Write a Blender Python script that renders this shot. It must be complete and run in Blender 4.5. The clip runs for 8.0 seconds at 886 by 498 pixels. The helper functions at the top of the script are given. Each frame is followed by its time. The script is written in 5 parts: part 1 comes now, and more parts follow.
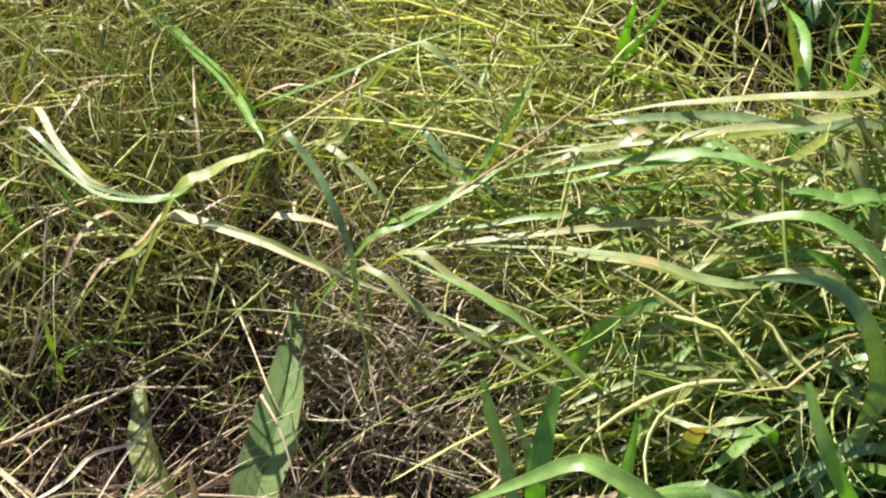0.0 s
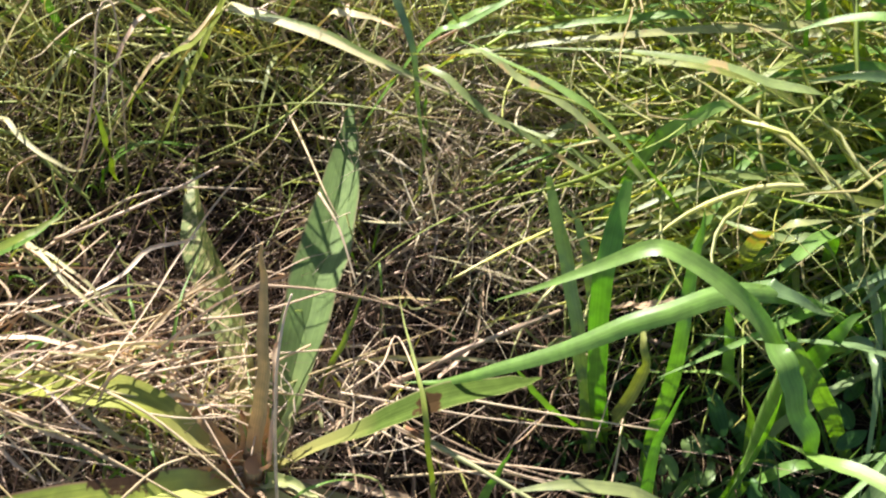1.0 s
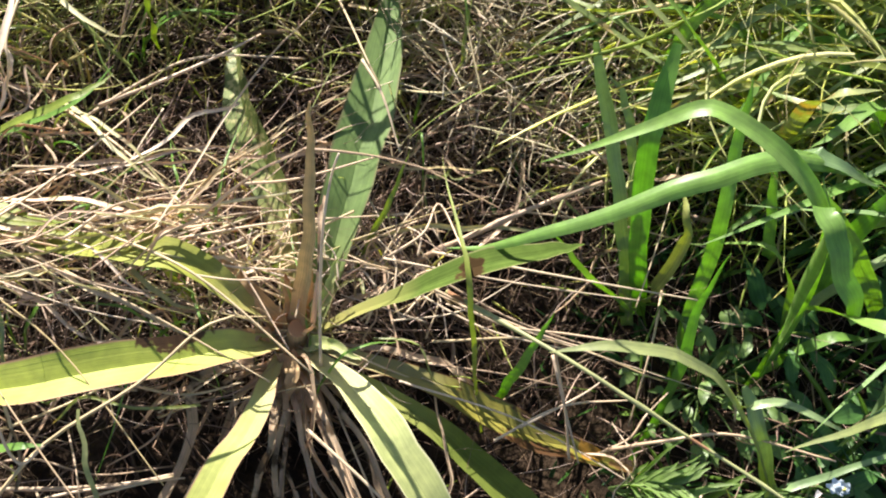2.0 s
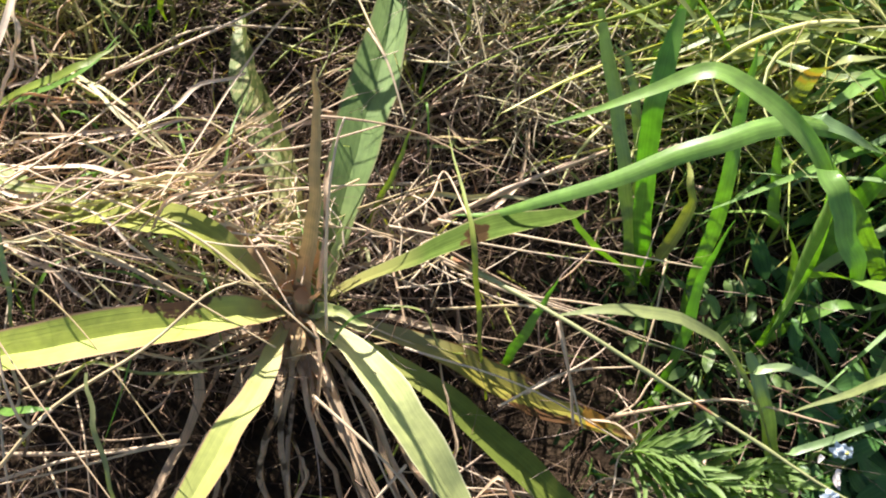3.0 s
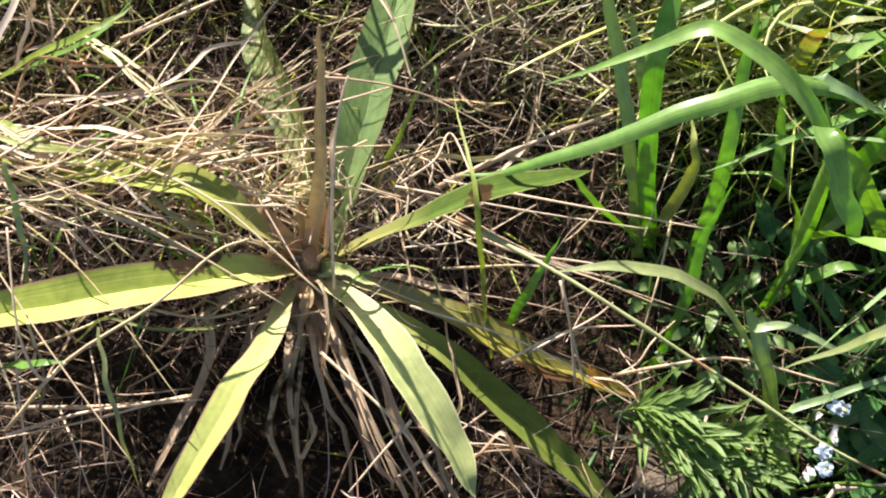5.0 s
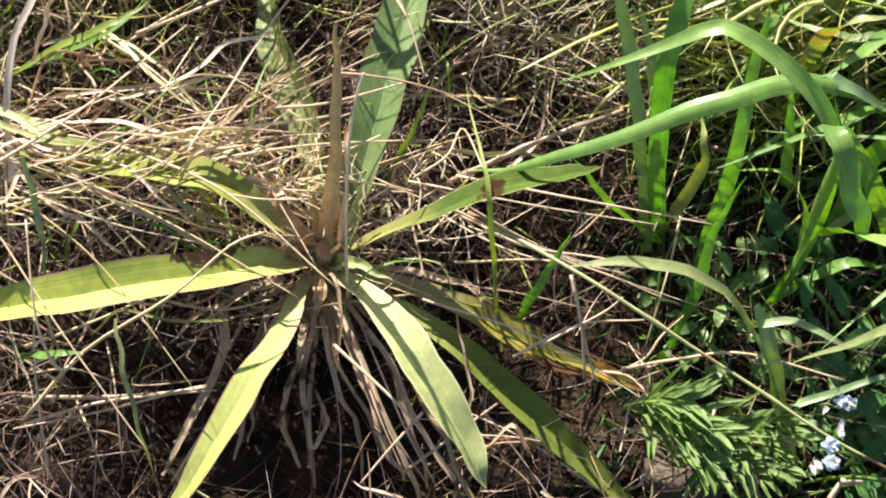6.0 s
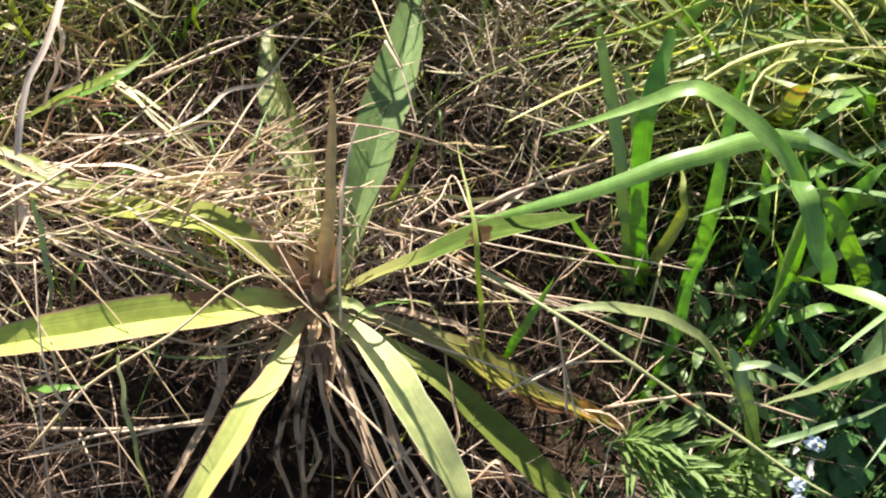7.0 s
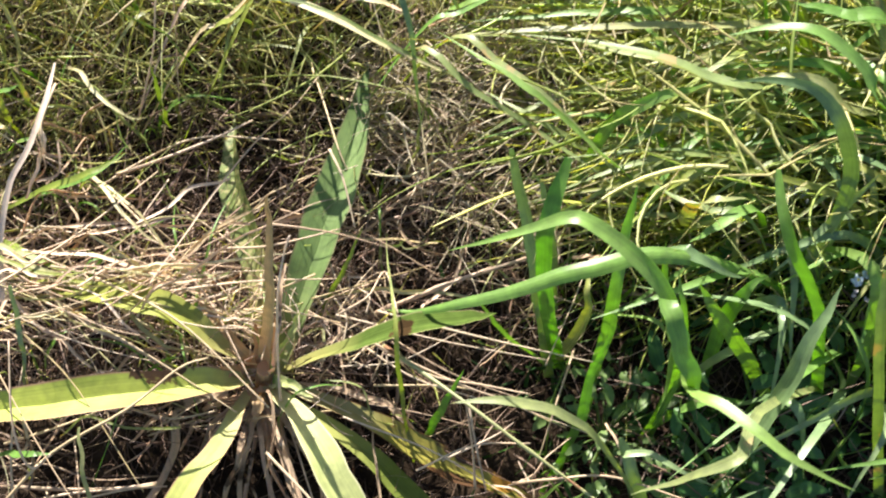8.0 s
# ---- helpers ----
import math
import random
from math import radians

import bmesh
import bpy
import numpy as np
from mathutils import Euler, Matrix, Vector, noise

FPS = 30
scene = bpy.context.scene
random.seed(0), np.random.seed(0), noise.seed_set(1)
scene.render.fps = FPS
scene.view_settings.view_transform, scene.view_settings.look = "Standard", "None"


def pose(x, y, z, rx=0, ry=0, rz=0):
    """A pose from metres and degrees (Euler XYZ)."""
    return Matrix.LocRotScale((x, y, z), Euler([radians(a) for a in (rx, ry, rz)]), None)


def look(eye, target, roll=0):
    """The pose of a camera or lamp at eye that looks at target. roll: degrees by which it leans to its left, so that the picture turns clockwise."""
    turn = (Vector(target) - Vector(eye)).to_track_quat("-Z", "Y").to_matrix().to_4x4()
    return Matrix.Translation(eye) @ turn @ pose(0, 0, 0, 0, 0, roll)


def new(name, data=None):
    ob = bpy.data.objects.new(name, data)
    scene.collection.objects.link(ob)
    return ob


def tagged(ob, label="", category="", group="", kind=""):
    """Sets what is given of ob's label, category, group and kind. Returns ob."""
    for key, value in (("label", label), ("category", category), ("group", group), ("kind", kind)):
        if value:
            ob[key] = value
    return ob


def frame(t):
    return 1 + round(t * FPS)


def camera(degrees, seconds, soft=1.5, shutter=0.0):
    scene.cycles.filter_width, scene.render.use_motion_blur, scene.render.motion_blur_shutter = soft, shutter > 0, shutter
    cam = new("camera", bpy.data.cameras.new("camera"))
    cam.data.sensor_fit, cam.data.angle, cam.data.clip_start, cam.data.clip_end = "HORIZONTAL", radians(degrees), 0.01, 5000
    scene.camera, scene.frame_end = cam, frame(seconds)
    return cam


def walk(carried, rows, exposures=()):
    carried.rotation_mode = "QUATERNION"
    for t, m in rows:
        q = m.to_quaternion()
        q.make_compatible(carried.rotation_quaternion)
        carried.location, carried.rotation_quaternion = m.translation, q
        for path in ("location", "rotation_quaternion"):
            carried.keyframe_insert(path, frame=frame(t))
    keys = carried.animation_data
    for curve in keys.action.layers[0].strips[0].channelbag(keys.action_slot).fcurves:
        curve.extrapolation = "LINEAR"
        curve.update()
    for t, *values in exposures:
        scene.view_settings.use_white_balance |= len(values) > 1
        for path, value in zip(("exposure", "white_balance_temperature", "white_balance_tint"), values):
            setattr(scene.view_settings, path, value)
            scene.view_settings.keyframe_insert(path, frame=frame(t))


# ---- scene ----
cam = camera(42.0, 8.0, 2.0, 0.2)
PATH = [
    (0, (0.148, -0.157, 0.776), (-0.083, 1.005, -0.835), 8.3),
    (0.5, (0.132, -0.18, 0.753), (-0.059, 0.912, -0.912), 10.0),
    (1, (0.125, -0.197, 0.74), (-0.037, 0.788, -0.993), 11.2),
    (1.5, (0.124, -0.213, 0.733), (-0.03, 0.69, -1.045), 11.2),
    (2, (0.122, -0.221, 0.73), (-0.023, 0.616, -1.081), 11.5),
    (3.5, (0.132, -0.237, 0.727), (-0.021, 0.573, -1.096), 10.7),
    (4, (0.139, -0.235, 0.731), (-0.025, 0.551, -1.1), 9.6),
    (4.5, (0.147, -0.239, 0.732), (-0.037, 0.538, -1.101), 8.3),
    (6, (0.142, -0.248, 0.742), (-0.043, 0.51, -1.099), 8.5),
    (6.5, (0.138, -0.249, 0.751), (-0.047, 0.524, -1.084), 9.0),
    (7, (0.149, -0.249, 0.776), (-0.057, 0.547, -1.047), 8.4),
    (7.5, (0.17, -0.251, 0.812), (-0.065, 0.583, -0.991), 8.0),
    (8, (0.201, -0.221, 0.885), (-0.054, 0.596, -0.923), 7.4),
]
walk(cam, [(t, look(eye, aim, roll)) for t, eye, aim, roll in PATH],
     [(0, 1.24), (0.5, 1.34), (1, 1.38), (2, 1.42), (7, 1.45), (8, 1.56)])

# ---- light ----
world = bpy.data.worlds.new("sky")
scene.world = world
world.use_nodes = True
SUN_AZ, SUN_EL = -42.0, 32.0          # degrees from +y towards +x, and above the horizon
sky = world.node_tree.nodes.new("ShaderNodeTexSky")
sky.sky_type, sky.sun_disc = "NISHITA", False
sky.sun_elevation, sky.sun_rotation = radians(SUN_EL), radians(SUN_AZ)
back = world.node_tree.nodes["Background"]
back.inputs["Strength"].default_value = 0.06
world.node_tree.links.new(sky.outputs[0], back.inputs[0])
to_sun = Vector((math.sin(radians(SUN_AZ)) * math.cos(radians(SUN_EL)),
                 math.cos(radians(SUN_AZ)) * math.cos(radians(SUN_EL)), math.sin(radians(SUN_EL))))
sun = new("sun", bpy.data.lights.new("sun", "SUN"))
sun.data.energy, sun.data.angle, sun.data.color = 5.0, radians(0.53), (1.0, 0.94, 0.85)
sun.matrix_world = look(to_sun * 5, (0, 0, 0))


# ---- materials ----
def shader(name):
    m = bpy.data.materials.new(name)
    m.use_nodes = True
    t = m.node_tree
    return m, t, t.nodes["Principled BSDF"], t.nodes["Material Output"]


def ramp(t, source, stops):
    r = t.nodes.new("ShaderNodeValToRGB")
    while len(r.color_ramp.elements) < len(stops):
        r.color_ramp.elements.new(0.5)
    for e, (at, c) in zip(r.color_ramp.elements, stops):
        e.position, e.color = at, (*c, 1)
    t.links.new(source, r.inputs[0])
    return r.outputs[0]


def grain(t, coords, scale, detail=4, stretch=(1, 1, 1)):
    m = t.nodes.new("ShaderNodeMapping")
    m.inputs["Scale"].default_value = stretch
    n = t.nodes.new("ShaderNodeTexNoise")
    n.inputs["Scale"].default_value, n.inputs["Detail"].default_value = scale, detail
    t.links.new(coords, m.inputs[0])
    t.links.new(m.outputs[0], n.inputs["Vector"])
    return n.outputs[0]


def blend(t, mode, factor, a, b):
    n = t.nodes.new("ShaderNodeMix")
    n.data_type, n.blend_type = "RGBA", mode
    for value, k in ((factor, 0), (a, 6), (b, 7)):
        if isinstance(value, (int, float)):
            n.inputs[k].default_value = value
        elif isinstance(value, tuple):
            n.inputs[k].default_value = (*value, 1)
        else:
            t.links.new(value, n.inputs[k])
    return n.outputs[2]


def leafy(name, colours, see_through, glow_colour, rough, veins=90, patch=None, patch_at=0.62, margin=None, base=None, island=False,
          gloss=0.5, patch_scale=40, striped=0.75, scars=()):
    """Plant tissue: colour varied from piece to piece, veins along it, mottling, patches of decay, light shining through."""
    m, t, bsdf, out = shader(name)
    if island:
        pick = t.nodes.new("ShaderNodeNewGeometry").outputs["Random Per Island"]
    else:
        pick = t.nodes.new("ShaderNodeObjectInfo").outputs["Random"]
    n = len(colours)
    colour = ramp(t, pick, [(i / max(1, n - 1), c) for i, c in enumerate(colours)])
    tex = t.nodes.new("ShaderNodeTexCoord")
    uv, place = tex.outputs["UV"], tex.outputs["Object"]
    mottle = grain(t, place, 120, 5)
    colour = blend(t, "MULTIPLY", 0.55, colour, ramp(t, mottle, [(0.3, (0.62, 0.62, 0.6)), (0.7, (1.25, 1.2, 1.1))]))
    vein = grain(t, uv, 1, 3, (veins, 0.7, 1))
    colour = blend(t, "MULTIPLY", striped, colour, ramp(t, vein, [(0.35, (0.66, 0.70, 0.62)), (0.65, (1.25, 1.22, 1.22))]))
    sep = t.nodes.new("ShaderNodeSeparateXYZ")
    t.links.new(uv, sep.inputs[0])
    if base:
        f = ramp(t, sep.outputs[1], [(0.05, (1, 1, 1)), (0.32, (0, 0, 0))])
        colour = blend(t, "MIX", f, colour, base)
    if patch:
        spot = grain(t, place, patch_scale, 6)
        f = ramp(t, spot, [(patch_at, (0, 0, 0)), (patch_at + 0.04, (1, 1, 1))])
        colour = blend(t, "MIX", f, colour, patch)
    if margin:
        edge = t.nodes.new("ShaderNodeMath")
        edge.operation = "PINGPONG"
        edge.inputs[1].default_value = 0.5
        t.links.new(sep.outputs[0], edge.inputs[0])
        f = ramp(t, edge.outputs[0], [(0.02, (1, 1, 1)), (0.05, (0, 0, 0))])
        colour = blend(t, "MIX", f, colour, margin)
    for u, v, du, dv, tint in scars:
        shift = t.nodes.new("ShaderNodeMapping")
        shift.inputs["Location"].default_value, shift.inputs["Scale"].default_value = (-u / du, -v / dv, 0), (1 / du, 1 / dv, 0)
        t.links.new(uv, shift.inputs[0])
        ragged = t.nodes.new("ShaderNodeVectorMath")
        ragged.operation = "LENGTH"
        t.links.new(shift.outputs[0], ragged.inputs[0])
        sum_ = t.nodes.new("ShaderNodeMath")
        t.links.new(ragged.outputs["Value"], sum_.inputs[0])
        t.links.new(grain(t, place, 160, 5), sum_.inputs[1])
        f = ramp(t, sum_.outputs[0], [(0.80, (1, 1, 1)), (0.98, (0, 0, 0))])
        rim = ramp(t, sum_.outputs[0], [(0.90, (1, 1, 1)), (1.0, (0, 0, 0))])
        colour = blend(t, "MIX", rim, colour, tuple(1.5 * c for c in tint))
        colour = blend(t, "MIX", f, colour, tint)
    t.links.new(colour, bsdf.inputs["Base Color"])
    bsdf.inputs["Roughness"].default_value = rough
    bsdf.inputs["Specular IOR Level"].default_value = gloss
    bump = t.nodes.new("ShaderNodeBump")
    bump.inputs["Strength"].default_value, bump.inputs["Distance"].default_value = 0.35, 0.0006
    t.links.new(vein, bump.inputs["Height"])
    t.links.new(bump.outputs[0], bsdf.inputs["Normal"])
    if see_through > 0:
        glow = t.nodes.new("ShaderNodeBsdfTranslucent")
        t.links.new(blend(t, "MULTIPLY", 1.0, colour, glow_colour), glow.inputs[0])
        mix = t.nodes.new("ShaderNodeMixShader")
        mix.inputs[0].default_value = see_through
        t.links.new(bsdf.outputs[0], mix.inputs[1])
        t.links.new(glow.outputs[0], mix.inputs[2])
        t.links.new(mix.outputs[0], out.inputs[0])
    return m


def earthy(name, colours, scale, rough, bump_depth):
    m, t, bsdf, out = shader(name)
    place = t.nodes.new("ShaderNodeTexCoord").outputs["Object"]
    a = grain(t, place, scale, 8)
    colour = ramp(t, a, [(0.3 + 0.4 * i / (len(colours) - 1), c) for i, c in enumerate(colours)])
    b = grain(t, place, scale * 9, 4)
    colour = blend(t, "MULTIPLY", 0.7, colour, ramp(t, b, [(0.3, (0.5, 0.5, 0.5)), (0.7, (1.3, 1.3, 1.3))]))
    t.links.new(colour, bsdf.inputs["Base Color"])
    bsdf.inputs["Roughness"].default_value = rough
    bsdf.inputs["Specular IOR Level"].default_value = 0.12
    bump = t.nodes.new("ShaderNodeBump")
    bump.inputs["Strength"].default_value, bump.inputs["Distance"].default_value = 0.8, bump_depth
    t.links.new(b, bump.inputs["Height"])
    t.links.new(bump.outputs[0], bsdf.inputs["Normal"])
    return m


SOIL = earthy("soil", [(0.014, 0.009, 0.006), (0.034, 0.022, 0.014), (0.065, 0.044, 0.028)], 30, 0.95, 0.004)
STONE = earthy("stone", [(0.09, 0.065, 0.045), (0.16, 0.12, 0.09), (0.22, 0.17, 0.13)], 40, 0.85, 0.002)


def turf_over_soil():
    """Bare dark soil round the rosette, worn meadow turf further off."""
    m, t, bsdf, out = SOIL, SOIL.node_tree, SOIL.node_tree.nodes["Principled BSDF"], None
    place = t.nodes.new("ShaderNodeTexCoord").outputs["Object"]
    far = t.nodes.new("ShaderNodeVectorMath")
    far.operation = "LENGTH"
    t.links.new(place, far.inputs[0])
    scaled = t.nodes.new("ShaderNodeMath")
    scaled.operation = "MULTIPLY"
    scaled.inputs[1].default_value = 0.25
    t.links.new(far.outputs["Value"], scaled.inputs[0])
    patchy = grain(t, place, 3, 8)
    turf = ramp(t, patchy, [(0.3, (0.05, 0.06, 0.018)), (0.5, (0.10, 0.11, 0.035)), (0.7, (0.19, 0.16, 0.075))])
    fine = grain(t, place, 60, 6)
    turf = blend(t, "MULTIPLY", 0.8, turf, ramp(t, fine, [(0.3, (0.4, 0.4, 0.4)), (0.7, (1.4, 1.4, 1.3))]))
    soil = bsdf.inputs["Base Color"].links[0].from_socket
    t.links.new(blend(t, "MIX", ramp(t, scaled.outputs[0], [(0.19, (0, 0, 0)), (0.28, (1, 1, 1))]), soil, turf), bsdf.inputs["Base Color"])


turf_over_soil()
ROSETTE = leafy("rosette_leaf", [(0.47, 0.53, 0.15), (0.51, 0.54, 0.17)], 0.30, (1.2, 1.35, 0.25), 0.55, 26,
                (0.22, 0.13, 0.045), 0.72, (0.42, 0.26, 0.16), (0.60, 0.52, 0.28), striped=0.3, gloss=0.35)
ROSETTE_SCARRED = leafy("rosette_leaf_scarred", [(0.43, 0.53, 0.095), (0.48, 0.54, 0.115)], 0.30, (1.2, 1.35, 0.25), 0.55, 26,
                        None, 0.70, (0.42, 0.26, 0.16), (0.58, 0.52, 0.24), striped=0.3, gloss=0.35, scars=[(1.0, 0.33, 0.75, 0.12, (0.085, 0.045, 0.022))])
ROSETTE_PALE = leafy("rosette_leaf_pale", [(0.46, 0.51, 0.21), (0.50, 0.53, 0.24)], 0.28, (1.1, 1.35, 0.3), 0.5, 26,
                     None, 0.70, (0.72, 0.68, 0.42), (0.62, 0.54, 0.30), striped=0.3, gloss=0.4)
ROSETTE_COOL = leafy("rosette_leaf_upright", [(0.19, 0.29, 0.095), (0.21, 0.305, 0.105)], 0.40, (1.2, 1.35, 0.4), 0.58, 26,
                     None, 0.7, (0.22, 0.22, 0.10), (0.26, 0.31, 0.12), striped=0.4)
# darker than its own olive: the overlying blade's shade is in the colour
ROSETTE_BLADE_SHADE = leafy("rosette_leaf_blade_shade", [(0.10, 0.16, 0.035), (0.12, 0.18, 0.04)], 0.3, (1.3, 1.3, 0.4), 0.8, 26,
                     None, 0.66, (0.30, 0.30, 0.13), (0.40, 0.37, 0.13), gloss=0.05, scars=[(0.6, 0.50, 1.2, 0.10, (0.055, 0.033, 0.014))])
# the low leaf's shade is painted into this darker green
ROSETTE_SHADED = leafy("rosette_leaf_shaded", [(0.17, 0.215, 0.042), (0.20, 0.24, 0.05)], 0.25, (1.3, 1.3, 0.35), 0.6, 26,
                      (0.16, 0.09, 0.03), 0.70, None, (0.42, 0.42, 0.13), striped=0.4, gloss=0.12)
# ROSETTE toned down: the straw's partial shade is put into the colour
ROSETTE_HALF_SHADED = leafy("rosette_leaf_half_shaded", [(0.31, 0.34, 0.065), (0.34, 0.36, 0.075)], 0.28, (1.2, 1.25, 0.35), 0.55, 26,
                       (0.20, 0.12, 0.04), 0.68, None, (0.52, 0.46, 0.20), striped=0.4, gloss=0.3)
ROSETTE_SPOTTED = leafy("rosette_leaf_spotted", [(0.17, 0.225, 0.06), (0.19, 0.24, 0.07)], 0.30, (1.2, 1.2, 0.5), 0.5, 26,
                        (0.42, 0.40, 0.17), 0.54, None, (0.52, 0.44, 0.18), patch_scale=170)
ROSETTE_YELLOWED = leafy("rosette_leaf_yellowed", [(0.31, 0.28, 0.055), (0.34, 0.29, 0.055)], 0.25, (1.2, 1.0, 0.4), 0.5, 26,
                         (0.26, 0.12, 0.03), 0.66, (0.16, 0.07, 0.02), (0.4, 0.36, 0.17), patch_scale=30, striped=0.4,
                         scars=[(0.95, 0.62, 0.6, 0.30, (0.10, 0.045, 0.016)), (0.1, 0.70, 0.2, 0.36, (0.08, 0.04, 0.016)), (0.3, 0.80, 0.9, 0.10, (0.46, 0.24, 0.035)), (0.5, 0.93, 1.2, 0.10, (0.16, 0.09, 0.03))])
LEAF_BASE = leafy("withered_leaf_base", [(0.62, 0.42, 0.22), (0.66, 0.47, 0.27)], 0.30, (1.2, 1.0, 0.6), 0.55, 30,
                  (0.30, 0.15, 0.06), 0.64, None, (0.62, 0.34, 0.17), striped=0.5)
DEAD_LEAF = leafy("dead_leaf", [(0.576, 0.415, 0.286), (0.792, 0.622, 0.468), (0.672, 0.488, 0.338)], 0.32, (1.2, 1.05, 0.9), 0.7, 34,
                  (0.12, 0.075, 0.04), 0.6, None, None)
BROWN_HEART = leafy("brown_heart_leaf", [(0.58, 0.46, 0.27), (0.64, 0.52, 0.32)], 0.28, (1.1, 1.0, 0.75), 0.6, 30,
                    (0.13, 0.08, 0.045), 0.62, None, (0.60, 0.36, 0.20))
GRASS = leafy("grass_blade", [(0.22, 0.40, 0.09), (0.26, 0.43, 0.12), (0.32, 0.46, 0.14)], 0.52, (1.6, 1.6, 0.4), 0.36, 12,
              (0.34, 0.33, 0.09), 0.74, None, None, gloss=0.6, striped=0.4)
GRASS_BLUE = leafy("blue_grass_blade", [(0.22, 0.34, 0.16), (0.27, 0.39, 0.19), (0.34, 0.44, 0.23)], 0.4, (1.7, 1.5, 0.4), 0.30, 12,
                   None, 0.74, None, None, gloss=0.7, striped=0.45)
GRASS_PALE = leafy("pale_grass_blade", [(0.30, 0.39, 0.16), (0.38, 0.44, 0.20), (0.46, 0.47, 0.25)], 0.5, (1.45, 1.5, 0.6), 0.36, 14,
                   (0.5, 0.4, 0.2), 0.62, None, None, gloss=0.6, striped=0.45)
GRASS_YELLOW = leafy("yellowing_grass_blade", [(0.32, 0.40, 0.08), (0.40, 0.45, 0.12), (0.40, 0.42, 0.15)], 0.5, (1.45, 1.5, 0.5), 0.42, 12,
                     (0.50, 0.40, 0.20), 0.66, None, None)
STRAW = leafy("dry_straw", [(0.628, 0.432, 0.289), (0.803, 0.602, 0.451), (0.525, 0.347, 0.244), (0.865, 0.686, 0.551), (0.639, 0.489, 0.281), (0.845, 0.64, 0.496)], 0.15, (1, 0.95, 0.75), 0.5, 8,
              (0.25, 0.17, 0.08), 0.66, None, None)
THATCH = leafy("dry_thatch", [(0.113, 0.061, 0.0442), (0.371, 0.235, 0.167), (0.165, 0.0939, 0.0687), (0.721, 0.516, 0.422), (0.288, 0.169, 0.128), (0.474, 0.357, 0.215), (0.216, 0.121, 0.0929), (0.886, 0.696, 0.638)],
               0.15, (1, 0.95, 0.75), 0.55, 6, None, island=True)
LITTER = leafy("decayed_litter", [(0.0772, 0.0445, 0.0283), (0.165, 0.0989, 0.0648), (0.113, 0.0673, 0.0435), (0.206, 0.129, 0.086)], 0.1, (1, 0.9, 0.7), 0.6, 6, None, island=True)
MOSSY = leafy("olive_mat", [(0.224, 0.229, 0.0672), (0.413, 0.326, 0.163), (0.269, 0.291, 0.0816), (0.448, 0.335, 0.192), (0.341, 0.353, 0.105)], 0.4, (1.3, 1.2, 0.5), 0.55, 6, None, island=True)
MIXED = leafy("fine_mixed_grass", [(0.291, 0.374, 0.066), (0.605, 0.528, 0.286), (0.269, 0.374, 0.088), (0.672, 0.605, 0.308), (0.426, 0.495, 0.132), (0.515, 0.396, 0.209), (0.403, 0.462, 0.132), (0.806, 0.748, 0.44)],
              0.42, (1.3, 1.35, 0.62), 0.45, 6, None, island=True)
FRESH = leafy("fine_green_grass", [(0.384, 0.492, 0.103), (0.602, 0.672, 0.184), (0.768, 0.744, 0.265), (0.461, 0.576, 0.138), (0.9, 0.84, 0.414), (0.576, 0.66, 0.196)],
              0.52, (1.35, 1.42, 0.6), 0.4, 6, None, island=True)
SHORT_GREEN = leafy("short_green_grass", [(0.11, 0.21, 0.035), (0.17, 0.29, 0.055), (0.25, 0.37, 0.085), (0.14, 0.25, 0.06)], 0.45, (1.45, 1.5, 0.5), 0.4, 6, None, island=True)
COMBED = leafy("half_dry_grass", [(0.708, 0.636, 0.336), (0.512, 0.588, 0.18), (0.878, 0.816, 0.504), (0.415, 0.528, 0.144), (0.659, 0.516, 0.336), (0.61, 0.648, 0.288)],
               0.45, (1.25, 1.3, 0.7), 0.42, 6, None, island=True)
GOLD = leafy("gold_straw", [(0.742, 0.54, 0.357), (0.886, 0.707, 0.556), (0.68, 0.52, 0.269), (0.9, 0.744, 0.635), (0.824, 0.613, 0.436)], 0.2, (1, 0.95, 0.7), 0.5, 8,
             (0.35, 0.24, 0.12), 0.70, None, None)
HAY_LEAF = leafy("greenish_hay", [(0.62, 0.59, 0.32), (0.74, 0.66, 0.44), (0.55, 0.54, 0.26), (0.80, 0.74, 0.55)], 0.35, (1.1, 1.05, 0.7), 0.5, 8,
                 (0.40, 0.28, 0.14), 0.68, None, None)
HAY = leafy("loose_hay", [(0.70, 0.57, 0.41), (0.82, 0.71, 0.55), (0.46, 0.35, 0.24), (0.62, 0.55, 0.33), (0.36, 0.26, 0.18), (0.85, 0.77, 0.63)], 0.25, (1.1, 1.0, 0.8), 0.5, 6, None, island=True)
HERB = leafy("herb_leaf", [(0.06, 0.17, 0.045), (0.09, 0.21, 0.055), (0.12, 0.25, 0.07)], 0.35, (1.7, 1.5, 0.6), 0.4, 8, None)
HERB_MAT = leafy("herb_mat", [(0.035, 0.11, 0.02), (0.07, 0.18, 0.028), (0.05, 0.14, 0.05), (0.10, 0.21, 0.07)], 0.32, (1.6, 1.5, 0.6), 0.5, 6, None, island=True)
HERB_PALE = leafy("pale_herb_leaf", [(0.16, 0.26, 0.08), (0.21, 0.31, 0.11)], 0.35, (1.6, 1.5, 0.6), 0.42, 8, None)
HERB_SOFT = leafy("soft_herb_leaf", [(0.23, 0.35, 0.11), (0.28, 0.40, 0.14), (0.33, 0.44, 0.19)], 0.55, (1.5, 1.5, 0.6), 0.5, 8, None)
PETAL = leafy("petal", [(0.60, 0.70, 0.86), (0.68, 0.76, 0.90)], 0.3, (1, 1, 1), 0.6, 10, None)
